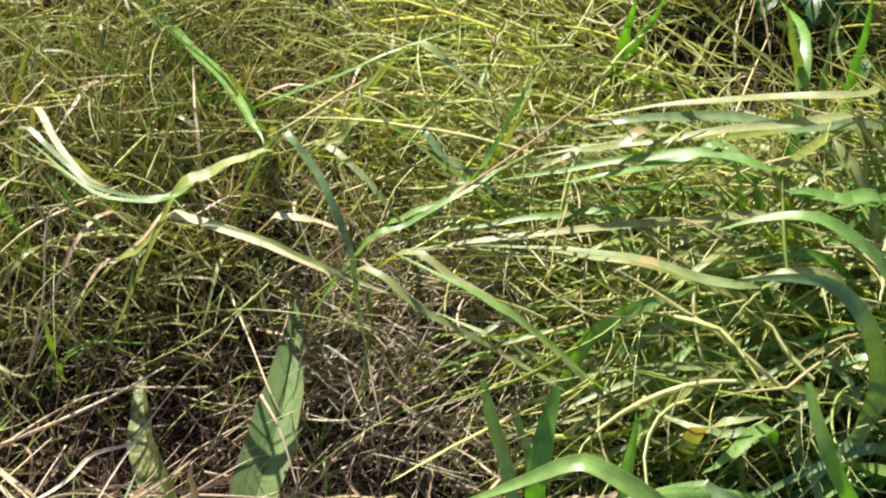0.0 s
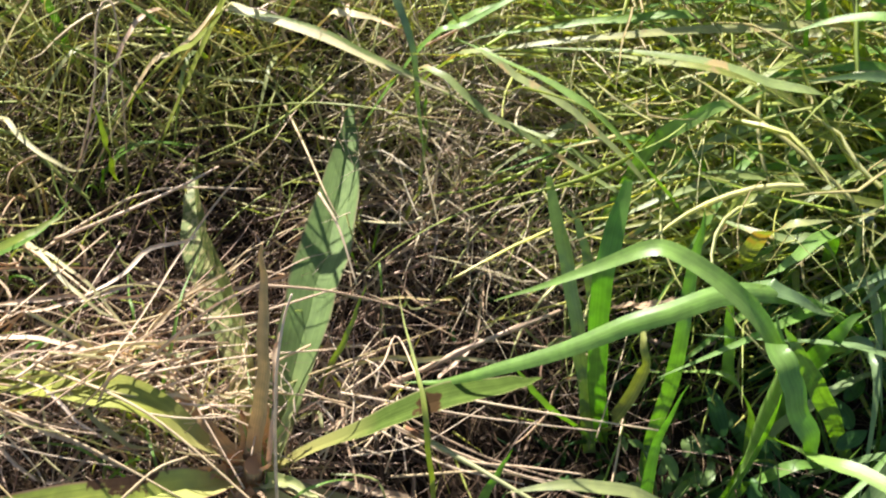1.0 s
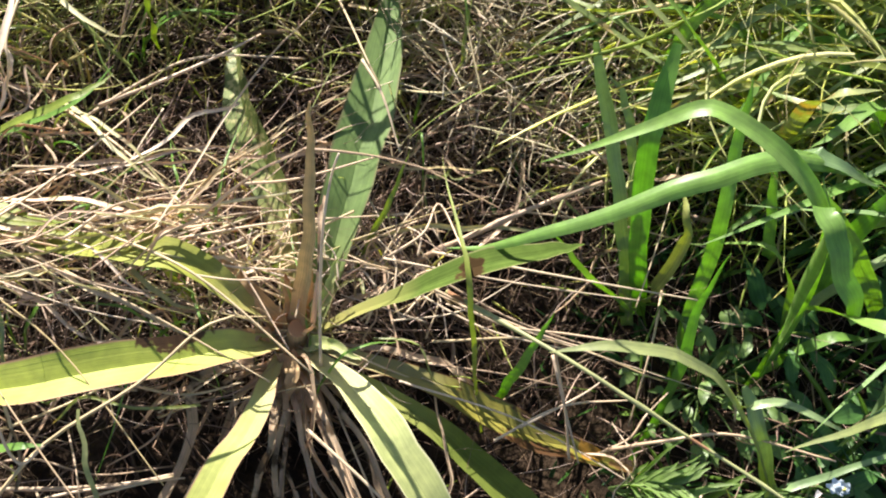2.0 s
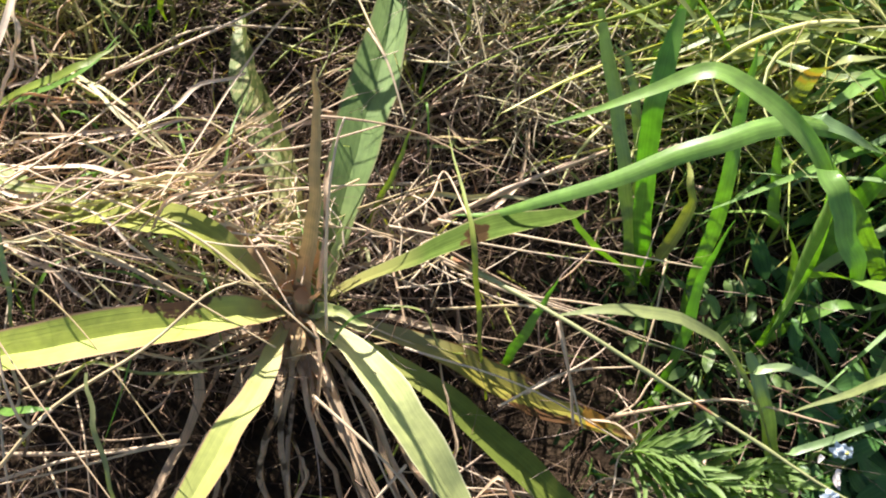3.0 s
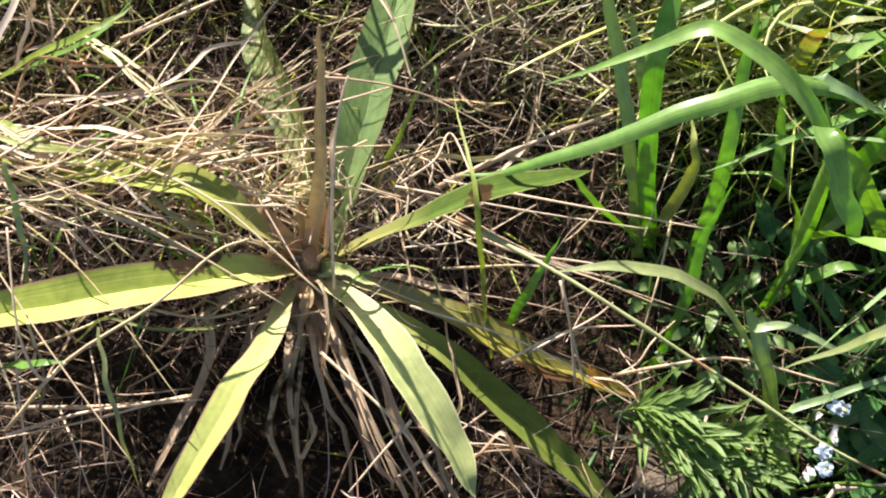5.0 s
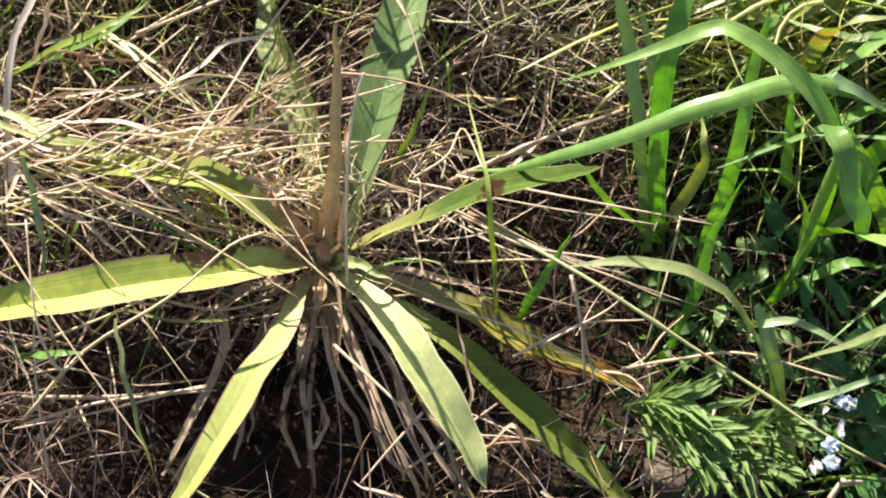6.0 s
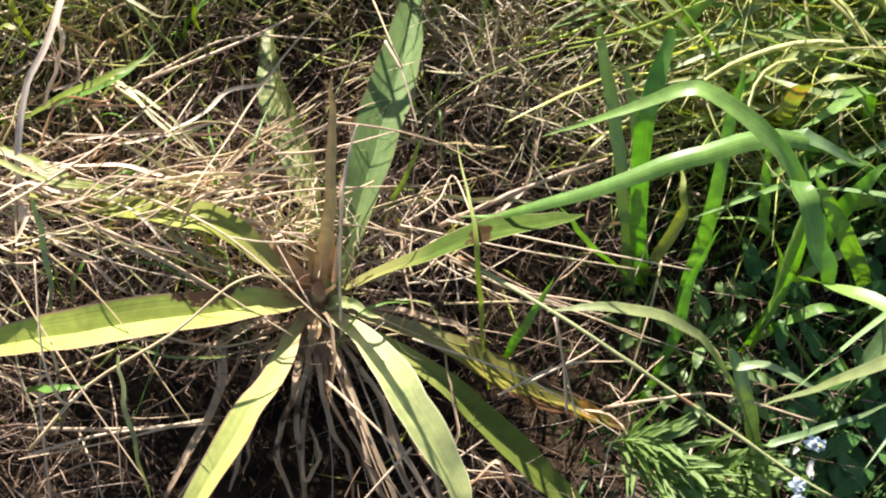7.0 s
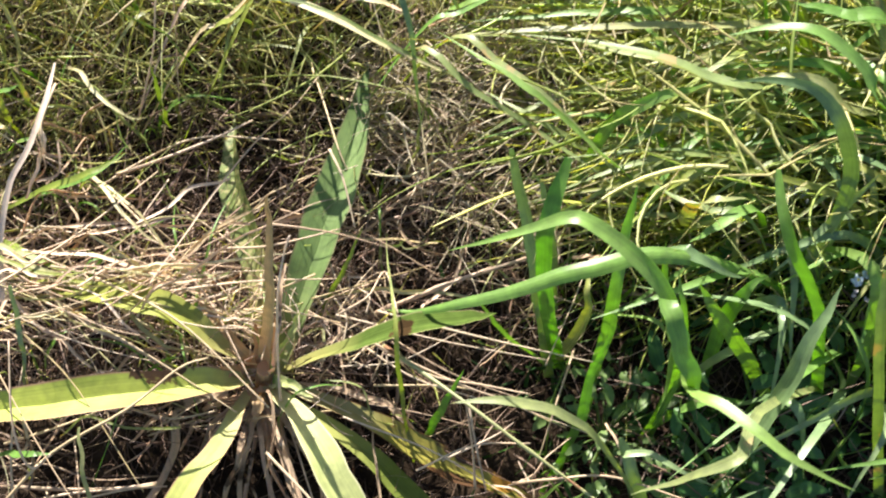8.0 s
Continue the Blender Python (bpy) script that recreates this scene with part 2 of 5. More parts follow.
STALK = leafy("flower_stalk", [(0.34, 0.36, 0.16), (0.42, 0.42, 0.22)], 0.1, (1, 1, 0.6), 0.5, 6, (0.3, 0.15, 0.08), 0.62, None, None)
FLOWER_EYE = leafy("flower_eye", [(0.75, 0.6, 0.1), (0.8, 0.7, 0.2)], 0.0, (1, 1, 1), 0.5, 6, None)
BUD = leafy("bud", [(0.62, 0.56, 0.6), (0.7, 0.66, 0.68)], 0.2, (1, 1, 1), 0.6, 6, None)


# ---- shapes ----
def spline(points, steps):
    """A smooth line through a few control points."""
    p = [Vector(q) for q in points]
    if len(p) == 2:
        p = [p[0], (p[0] + p[1]) / 2 + Vector((0, 0, 0.004)), p[1]]
    p = [2 * p[0] - p[1]] + p + [2 * p[-1] - p[-2]]
    out = []
    spans = len(p) - 3
    for k in range(steps + 1):
        u = k / steps * spans
        i = min(int(u), spans - 1)
        f = u - i
        a, b, c, d = p[i:i + 4]
        out.append(0.5 * (2 * b + (c - a) * f + (2 * a - 5 * b + 4 * c - d) * f * f + (3 * b - a - 3 * c + d) * f ** 3))
    return out


def outline(kind, s):
    """Half-width along a blade, from its root (0) to its tip (1)."""
    if kind == "rosette":
        return (0.34 + 0.66 * math.sin(min(1, s / 0.6) * math.pi / 2)) * (1 - max(0, (s - 0.5) / 0.5) ** 1.7) + 0.01
    if kind == "oval":
        return math.sin(math.pi * min(1, 0.06 + 0.94 * s ** 0.85)) ** 0.8 + 0.03
    if kind == "lance":
        return (0.38 + 0.62 * math.sin(min(1, s / 0.74) * math.pi / 2) ** 2) * (1 - max(0, (s - 0.70) / 0.30) ** 1.7) + 0.02
    if kind == "strip":
        return 1 - 0.6 * max(0, (s - 0.75) / 0.25) ** 2
    if kind == "spike":
        return (1 - s) ** 0.75 + 0.08
    return (0.55 + 0.45 * min(1, s / 0.3)) * (1 - max(0, (s - 0.35) / 0.65) ** 1.8) + 0.03


def ribbon(points, width, kind="grass", fold=0.15, thick=0.0005, face=(0, 0.1, 1), twist=(0, 0), steps=18, wave=0.06, wander=1.0):
    """A closed, folded blade along a line: two flanks, a keel and an underside."""
    line = spline(points, steps)
    far = Vector(points[0]) * 31 + Vector(points[-1]) * 17
    roll = 22 * noise.noise(far) if kind == "grass" else 0
    line = [p + 0.0022 * wander * noise.noise_vector(far + Vector((k * 0.35, 0, 0))) for k, p in enumerate(line)]
    bm = bmesh.new()
    uv = bm.loops.layers.uv.new("UVMap")
    rings = []
    for k, p in enumerate(line):
        s = k / steps
        t = (line[min(k + 1, steps)] - line[max(k - 1, 0)]).normalized()
        n = Vector(face) - t * t.dot(Vector(face))
        if n.length < 1e-4:
            n = Vector((1, 0, 0)) - t * t.x
        n.normalize()
        n.rotate(Matrix.Rotation(radians(twist[0] + (twist[1] - twist[0]) * s + roll * (0.4 + s)), 3, t))
        side = t.cross(n)
        w = width / 2 * outline(kind, s)
        if kind == "rosette":
            w *= 1 + 0.05 * noise.noise(far + Vector((s * 9, 4, 0)))
        ripple = wave * w * math.sin(s * 23 + points[0][0] * 90)
        up = w * fold
        th = thick * (0.35 + 0.65 * outline(kind, s))
        row = [(-1, up + ripple, 0), (-0.52, up * 0.46, 0), (0, 0, 0), (0.52, up * 0.46, 0), (1, up - ripple, 0),
               (0.5, up * 0.35 - th, 1), (0, -th * 1.5, 1), (-0.5, up * 0.35 - th, 1)]
        rings.append([(bm.verts.new(p + side * (a * w) + n * h), (a + 1) / 2, s) for a, h, _ in row])
    for a, b in zip(rings, rings[1:]):
        for i in range(8):
            j = (i + 1) % 8
            f = bm.faces.new((a[i][0], a[j][0], b[j][0], b[i][0]))
            f.smooth = True
            for loop, (_, u, v) in zip(f.loops, (a[i], a[j], b[j], b[i])):
                loop[uv].uv = (u, v)
    for ring in (rings[0], rings[-1]):
        bm.faces.new([v for v, _, _ in ring])
    # the margins are sharp, and so is the crease along the middle of a keeled leaf
    for c in ((0, 2, 4) if kind == "rosette" else (0, 4)):
        for a, b in zip(rings, rings[1:]):
            bm.edges.get((a[c][0], b[c][0])).smooth = False
    return bm


def tube(points, r0, r1, steps=14, sides=6, knots=0):
    """A round, tapering stalk, with swollen nodes if wanted."""
    line = spline(points, steps)
    bm = bmesh.new()
    uv = bm.loops.layers.uv.new("UVMap")
    rings = []
    for k, p in enumerate(line):
        s = k / steps
        t = (line[min(k + 1, steps)] - line[max(k - 1, 0)]).normalized()
        n = Vector((0.3, 0.2, 1)) - t * t.dot(Vector((0.3, 0.2, 1)))
        n = n.normalized() if n.length > 1e-4 else Vector((1, 0, 0))
        side = t.cross(n)
        r = r0 + (r1 - r0) * s
        if knots and k % max(2, steps // knots) == 1:
            r *= 1.45
        rings.append([bm.verts.new(p + r * (n * math.cos(a) + side * math.sin(a))) for a in (math.tau * i / sides for i in range(sides))])
    for k, (a, b) in enumerate(zip(rings, rings[1:])):
        for i in range(sides):
            j = (i + 1) % sides
            f = bm.faces.new((a[i], a[j], b[j], b[i]))
            f.smooth = True
            for loop, (u, v) in zip(f.loops, ((i, k), (i + 1, k), (i + 1, k + 1), (i, k + 1))):
                loop[uv].uv = (u / sides, v / steps)
    bm.faces.new(rings[0]), bm.faces.new(rings[-1])
    return bm


def mesh_of(name, bm, material):
    me = bpy.data.meshes.new(name)
    bmesh.ops.recalc_face_normals(bm, faces=bm.faces)
    bm.to_mesh(me)
    bm.free()
    me.materials.append(material)
    return me


def part(name, bm, material, parent, label=""):
    ob = new(name, mesh_of(name, bm, material))
    ob.parent = parent
    ob.matrix_parent_inverse = parent.matrix_world.inverted() if parent else Matrix()
    return tagged(ob, label)


def thing(name, base, label, category, group=""):
    ob = new(name)
    ob.empty_display_size = 0.02
    ob.matrix_world = Matrix.Translation(base)
    ob.location = base
    bpy.context.view_layer.update()
    return tagged(ob, label, category, group)


def single(name, bm, material, label, category, group=""):
    return tagged(new(name, mesh_of(name, bm, material)), label, category, group)


# ---- ground ----
def ground_height(x, y):
    near = math.exp(-(x * x + y * y) / 1.5)
    h = 0.012 * noise.noise((x * 7, y * 7, 0)) * near + 0.05 * noise.noise((x * 0.4, y * 0.4, 3)) * (1 - near)
    h -= 0.045 * math.exp(-(((x - 0.054) / 0.085) ** 2 + ((y + 0.088) / 0.075) ** 2))
    return h


def build_ground():
    near = np.linspace(-1.6, 1.6, 81)
    far = 1.6 * np.power(120 / 1.6, np.linspace(0, 1, 22)[1:])
    axis = [float(v) for v in np.concatenate([-far[::-1], near, far])]
    n = len(axis)
    me = bpy.data.meshes.new("ground")
    me.from_pydata([(x, y, ground_height(x, y)) for y in axis for x in axis], [],
                   [(j * n + i, j * n + i + 1, (j + 1) * n + i + 1, (j + 1) * n + i) for j in range(n - 1) for i in range(n - 1)])
    me.polygons.foreach_set("use_smooth", [True] * len(me.polygons))
    me.materials.append(SOIL)
    tagged(new("ground", me), "dark moist crumbly soil under the grass", "ground", kind="structure")


build_ground()


# ---- fine grass and thatch, past counting ----
def strands(name, count, area, length, width, rise, curl, droop, heading, material, label, seed, height=0.0, keep=None, steps=8, clumps=(-0.9, 0.2), flat=0.35, kinked=0.45):
    """Many thin curved strands as one object, over an area that lies square to the view. rise: degrees above the level at the root, as (least, most)."""
    rng = np.random.default_rng(seed)
    x0, x1, y0, y1 = area
    u, v = rng.uniform(x0, x1, count), rng.uniform(y0, y1, count)
    x, y = 0.89 * u - 0.45 * v, 0.45 * u + 0.89 * v
    # strands gather in clumps
    clump = np.array([noise.noise((a * 9, b * 9, seed)) for a, b in zip(x, y)])
    ok = clump > rng.uniform(clumps[0], clumps[1], count)
    if keep:
        ok &= rng.uniform(0, 1, count) < np.array([keep(a, b) for a, b in zip(u, v)])
    x, y = x[ok], y[ok]
    m = len(x)
    z = np.array([ground_height(a, b) for a, b in zip(x, y)]) + rng.uniform(0, 1, m) ** 1.5 * height
    az = np.radians(heading[0] + 27) + rng.normal(0, np.radians(heading[1]), m)
    pitch = np.radians(rng.uniform(rise[0], rise[1], m))
    size = rng.uniform(length[0], length[1], m) * (0.6 + 0.4 * rng.uniform(0, 1, m))
    ds = size / steps
    turn = rng.normal(0, curl, m)
    w = width[0] + (width[1] - width[0]) * rng.uniform(0, 1, m) ** 2
    p = np.stack([x, y, z], 1)
    floor_z = z - rng.uniform(0, 0.004, m)
    verts = np.zeros((m, steps + 1, 3, 3))
    lean, spin = rng.normal(0, 0.7, m), rng.normal(0, 2.0, m)
    broken = np.where(rng.uniform(0, 1, m) < kinked, rng.integers(2, steps, m), -1)
    bend = rng.normal(0, 0.8, m)
    for k in range(steps + 1):
        s = k / steps
        d = np.stack([np.cos(az) * np.cos(pitch), np.sin(az) * np.cos(pitch), np.sin(pitch)], 1)
        side = np.stack([-np.sin(az), np.cos(az), np.zeros(m)], 1)
        up = np.cross(d, side)
        lean = lean + spin / steps
        a, b = np.cos(lean)[:, None], np.sin(lean)[:, None]
        e1, e2 = side * a + up * b, up * a - side * b
        ww = (w * (0.7 + 0.3 * math.sin(math.pi * s)) * (1 - 0.75 * s ** 3) / 2)[:, None]
        verts[:, k, 0], verts[:, k, 1], verts[:, k, 2] = p - e1 * ww, p + e1 * ww, p + e2 * ww * flat
        p = p + d * ds[:, None]
        p[:, 2] = np.maximum(p[:, 2], np.maximum(floor_z, 0.0015 - 0.05))
        az = az + turn * ds * 20 + rng.normal(0, 0.04 * abs(curl) + 0.02, m)
        az = az + np.where(broken == k, bend, 0)
        pitch = pitch - droop * ds * 20 * rng.uniform(0.4, 1.5, m)
        low = p[:, 2] <= floor_z + 1e-5
        pitch = np.where(low, np.abs(pitch) * 0.3, np.maximum(pitch, -1.3))
    first = (np.arange(m) * (steps + 1) * 3)[:, None]
    quads = []
    for k in range(steps):
        for i in range(3):
            j = (i + 1) % 3
            quads.append(first + np.array([[3 * k + i, 3 * k + j, 3 * k + 3 + j, 3 * k + 3 + i]]))
    faces = np.concatenate(quads).astype(np.int32)
    me = bpy.data.meshes.new(name)
    me.vertices.add(m * (steps + 1) * 3)
    me.vertices.foreach_set("co", verts.reshape(-1))
    me.loops.add(faces.size)
    me.loops.foreach_set("vertex_index", faces.reshape(-1))
    me.polygons.add(len(faces))
    me.polygons.foreach_set("loop_start", np.arange(0, faces.size, 4, dtype=np.int32))
    me.polygons.foreach_set("use_smooth", [True] * len(faces))
    me.update(calc_edges=True)
    me.validate()
    me.materials.append(material)
    return tagged(new(name, me), label, "grass", kind="stuff")


def hollow(u, v):
    """Less litter over the bare hollow in front of the rosette."""
    front = 1 - 0.95 * math.exp(-((((u + 0.025) / 0.128) ** 2 + ((v + 0.112) / 0.085) ** 2) ** 2))
    beside = 1 - 0.75 * math.exp(-((((u - 0.180) / 0.110) ** 2 + ((v + 0.060) / 0.105) ** 2) ** 2))
    flank = 1 - 0.85 * math.exp(-(((u + 0.15) / 0.10) ** 2 + ((v + 0.09) / 0.075) ** 2))
    return front * beside * flank


def lush(u, v):
    """How much green growth there is: most on one side of the rosette."""
    return 1 / (1 + math.exp(-(u - 0.222 + 0.4 * max(0, -v)) / 0.022))


def set_back(v):
    """How much further off the lodged grass starts beside the rosette than behind it."""
    return 0.09 / (1 + math.exp((v - 0.25) / 0.02))


def meadow(u, v):
    """The fine living grass that takes over from the dead litter further on."""
    return 1 / (1 + math.exp(-(v - 0.275 + 0.05 * max(0, u) - 0.45 * min(0, u)) / 0.035))


def shady(u, v):
    """The loose pale litter thins out behind the rosette, so that decayed brown litter imitates the shade there."""
    return (1 - 0.92 * math.exp(-(((u + 0.05) / 0.13) ** 2 + ((v - 0.20) / 0.08) ** 2))) * (1 - 0.25 / (1 + math.exp(-(v - 0.14) / 0.02)))


def gloom(u, v):
    """Imitates shade in the gap between the rosette and the tall grass by leaving little pale litter there."""
    return 1 - 0.9 * math.exp(-(((u - 0.155) / 0.095) ** 2 + ((v - 0.03) / 0.08) ** 2))


def bare(u, v):
    """A patch of open soil further on."""
    return 1 - 0.98 * math.exp(-((((u - 0.53) / 0.15) ** 2 + ((v - 0.51) / 0.085) ** 2) ** 2))


def clear(u, v):
    """No tall grass leans over the open soil from its near side."""
    return bare(u, v) * bare(u - 0.05, v + 0.06) * bare(u - 0.09, v + 0.10) * bare(u - 0.15, v + 0.07)


strands("matted_litter", 15000, (-0.36, 0.6, -0.26, 0.5), (0.03, 0.09), (0.0010, 0.0030), (-4, 10), 0.4, 0.1, (0, 110), LITTER,
        "flat brown mat of decayed grass on the soil", 10, 0.012, lambda u, v: hollow(u, v) * (1 - 0.5 * lush(u, v)), steps=6)
strands("dry_thatch", 10000, (-0.36, 0.5, -0.25, 0.45), (0.05, 0.15), (0.0005, 0.0016), (-5, 30), 0.22, 0.12, (0, 75), THATCH,
        "curled beige dead grass matted on soil", 11, 0.055, lambda u, v: hollow(u, v) * (1 - 0.8 * lush(u, v)) * (1 - 0.7 * meadow(u, v)) * shady(u, v) * gloom(u, v), clumps=(-0.25, 0.42))
strands("curled_thatch", 6500, (-0.36, 0.4, -0.25, 0.45), (0.05, 0.12), (0.0004, 0.0012), (5, 75), 0.9, 0.2, (60, 120), THATCH,
        "thin dry grass leaves curled into loops", 12, 0.045, lambda u, v: hollow(u, v) * (1 - 0.8 * lush(u, v)) * (1 - 0.5 * meadow(u, v)) * shady(u, v) * gloom(u, v), steps=10, clumps=(-0.25, 0.42))
strands("broad_thatch", 1000, (-0.36, 0.5, -0.25, 0.5), (0.03, 0.11), (0.0022, 0.0046), (-5, 45), 0.8, 0.2, (30, 110), THATCH,
        "flat withered grass leaves, twisted and beige", 19, 0.05, lambda u, v: hollow(u, v) * (1 - 0.7 * lush(u, v)) * shady(u, v) * gloom(u, v), flat=0.12)
strands("meadow_mat", 11000, (-0.45, 0.8, 0.12, 0.8), (0.03, 0.08), (0.0012, 0.0034), (-4, 18), 0.6, 0.1, (40, 120), MOSSY,
        "dense olive mat of old and new grass", 21, 0.02, lambda u, v: meadow(u, v + 0.05) * bare(u, v), steps=5, clumps=(-1.1, 0.0), flat=0.15)
strands("fine_mixed_grass", 11000, (-0.45, 0.8, 0.10, 0.85), (0.05, 0.14), (0.0006, 0.0021), (5, 75), 0.35, 0.25, (90, 120), MIXED,
        "fine half-dry grass, yellow-green and beige, lodged over", 13, 0.05, lambda u, v: meadow(u, v - 0.005) * bare(u, v), clumps=(-0.6, 0.3))
strands("broad_mixed_grass", 3000, (-0.45, 0.8, 0.12, 0.85), (0.06, 0.18), (0.0018, 0.0044), (5, 65), 0.5, 0.22, (120, 110), MIXED,
        "broader half-dry grass blades crossing each other", 18, 0.07, lambda u, v: meadow(u, v - 0.005) * clear(u, v), clumps=(-0.6, 0.3), flat=0.12)
strands("lodged_green_grass", 5200, (0.12, 0.85, 0.09, 0.7), (0.07, 0.22), (0.0010, 0.0042), (2, 34), 0.2, 0.13, (181, 34), FRESH,
        "green grass lying flat in one direction", 14, 0.13, lambda u, v: lush(u - 0.01 - set_back(v), 0.3) * 0.9 * clear(u, v), flat=0.15)
strands("pale_lodged_grass", 3800, (0.10, 0.85, 0.08, 0.5), (0.05, 0.18), (0.0010, 0.0044), (0, 30), 0.35, 0.12, (181, 60), COMBED,
        "half-dry beige and pale green grass combed over by wind", 24, 0.19, lambda u, v: lush(u + 0.05 - set_back(v), 0.3) * clear(u, v), flat=0.12)
strands("lodged_grass_mat", 5500, (0.22, 0.85, 0.04, 0.5), (0.03, 0.09), (0.0015, 0.0050), (-4, 22), 0.4, 0.1, (150, 70), FRESH,
        "dense mat of yellow-green grass under longer blades", 25, 0.06, lambda u, v: lush(u - 0.02 - set_back(v), 0.3) * bare(u, v), steps=5, clumps=(-1.1, 0.0), flat=0.15)
strands("low_green_grass", 2000, (0.18, 0.75, -0.26, 0.3), (0.04, 0.13), (0.0016, 0.0050), (25, 85), 0.25, 0.2, (110, 100), SHORT_GREEN,
        "short green grass growing thickly beside the rosette", 15, 0.01, lambda u, v: lush(u, v) * 0.9, clumps=(-0.3, 0.45), flat=0.15)
strands("low_herb_leaves", 1700, (0.14, 0.75, -0.26, 0.14), (0.012, 0.034), (0.003, 0.0075), (5, 65), 0.2, 0.3, (90, 120), HERB_MAT,
        "dark green low herb leaves covering the soil", 20, 0.025, lambda u, v: lush(u + 0.02, v), steps=5, flat=0.1)
strands("green_shoots", 1000, (-0.36, 0.3, -0.25, 0.45), (0.02, 0.07), (0.0009, 0.0024), (15, 75), 0.4, 0.2, (60, 110), FRESH,
        "young green grass shoots among the dead litter", 16, 0.05, lambda u, v: hollow(u, v), clumps=(-0.3, 0.4))
strands("standing_grass", 1400, (-0.50, 0.12, 0.24, 0.60), (0.10, 0.21), (0.0008, 0.0030), (45, 86), 0.35, 0.16, (60, 100), MIXED,
        "thin half-dry grass standing loosely behind the rosette", 27, 0.02, lambda u, v: meadow(u, v), clumps=(-0.5, 0.35), flat=0.15)
strands("long_fine_grass", 1500, (-0.50, 0.75, 0.20, 0.75), (0.13, 0.28), (0.0008, 0.0024), (8, 50), 0.22, 0.10, (150, 80), MIXED,
        "long thin half-dry grass blades trailing over the mat", 28, 0.13, lambda u, v: meadow(u, v) * clear(u, v), steps=12, clumps=(-0.8, 0.2), flat=0.12)
strands("loose_hay", 2300, (0.07, 0.28, 0.12, 0.31), (0.04, 0.12), (0.0006, 0.0024), (-5, 40), 0.3, 0.12, (0, 90), HAY,
        "pale beige hay lying loosely in the sun", 29, 0.10, lambda u, v: 1 - 0.6 * lush(u, v), clumps=(-0.4, 0.35), flat=0.15)
strands("sunlit_grass", 2200, (-0.60, 0.02, 0.28, 0.75), (0.06, 0.20), (0.0008, 0.0028), (0, 45), 0.3, 0.14, (120, 110), COMBED,
        "pale dry and green grass strewn over the mat in the sun", 30, 0.16, lambda u, v: meadow(u, v), clumps=(-0.6, 0.3), flat=0.12)
strands("dry_wisps", 1700, (-0.30, 0.22, -0.05, 0.14), (0.03, 0.08), (0.0005, 0.0012), (20, 85), 0.9, 0.2, (60, 120), THATCH,
        "thin dry grass ends standing up out of the straw", 26, 0.075, lambda u, v: hollow(u, v) * (1 - lush(u, v)), steps=7, clumps=(-0.6, 0.3))
strands("outer_grass", 60000, (-4.5, 4.5, -4.5, 4.5), (0.12, 0.26), (0.004, 0.010), (15, 75), 0.15, 0.2, (120, 110), MIXED,
        "rough half-dry meadow grass all round", 17, 0.03,
        lambda u, v: 0.0 if -0.42 < u < 0.8 and -0.25 < v < 0.8 else math.exp(-((u - 0.2) ** 2 + (v - 0.2) ** 2) / 5), steps=4, clumps=(-0.8, 0.3))
# ---- the rosette ----
rosette = thing("rosette_plant", (0, 0, 0), "withering rosette plant with long strap-shaped yellow-green leaves", "plant")
part("crown", tube([(0, 0.01, -0.02), (0.002, 0.006, 0.02), (0.004, 0.004, 0.06)], 0.014, 0.006, 8, 10), LEAF_BASE, rosette, "brown scaly crown of leaf bases")

def leaf(width, material, points, label="", **more):
    options = dict(kind="rosette", fold=0.42, thick=0.0016, steps=26, wave=0.05)
    options.update(more)
    return part("leaf", ribbon(points, width, **options), material, rosette, label)


leaf(0.0295, ROSETTE_SCARRED, [(-0.004, -0.004, 0.045), (-0.029, -0.031, 0.075), (-0.099, -0.08, 0.085), (-0.162, -0.115, 0.07), (-0.208, -0.138, 0.045)], "yellow-green leaf with a thin reddish margin and a brown scar", fold=0.5)
leaf(0.0205, ROSETTE, [(-0.003, -0.008, 0.04), (0.003, -0.056, 0.065), (-0.002, -0.11, 0.07), (-0.01, -0.161, 0.055), (-0.02, -0.193, 0.03)], "yellow-green leaf striped with thin shadows", fold=0.25, face=(-0.25, 0.3, 1))
leaf(0.0255, ROSETTE_PALE, [(0.008, -0.004, 0.045), (0.052, -0.025, 0.078), (0.082, -0.048, 0.092), (0.111, -0.07, 0.09), (0.138, -0.09, 0.08), (0.153, -0.103, 0.072)], "pale yellow-green leaf with cream margin", fold=0.45, face=(-0.35, 0.5, 1))
leaf(0.0345, ROSETTE_COOL, [(0.01, 0.012, 0.045), (0.006, 0.056, 0.068), (0, 0.104, 0.08), (-0.009, 0.158, 0.083), (-0.02, 0.215, 0.083), (-0.036, 0.268, 0.085)], "blue-green long leaf folded along its middle", face=(-0.12, -0.1, 1), fold=0.5)
leaf(0.031, ROSETTE_SPOTTED, [(-0.002, 0.012, 0.045), (-0.029, 0.062, 0.062), (-0.058, 0.098, 0.065), (-0.086, 0.128, 0.06), (-0.109, 0.161, 0.052), (-0.126, 0.196, 0.045)], "green leaf flecked with dry pale spots", face=(0, -0.7, 0.5))
leaf(0.024, ROSETTE_HALF_SHADED, [(-0.006, 0.003, 0.045), (-0.036, 0.002, 0.084), (-0.07, 0.005, 0.098), (-0.107, 0, 0.090), (-0.153, -0.004, 0.070), (-0.219, -0.013, 0.055)], "green leaf half buried in straw", fold=0.3, face=(-0.2, 0.2, 1))
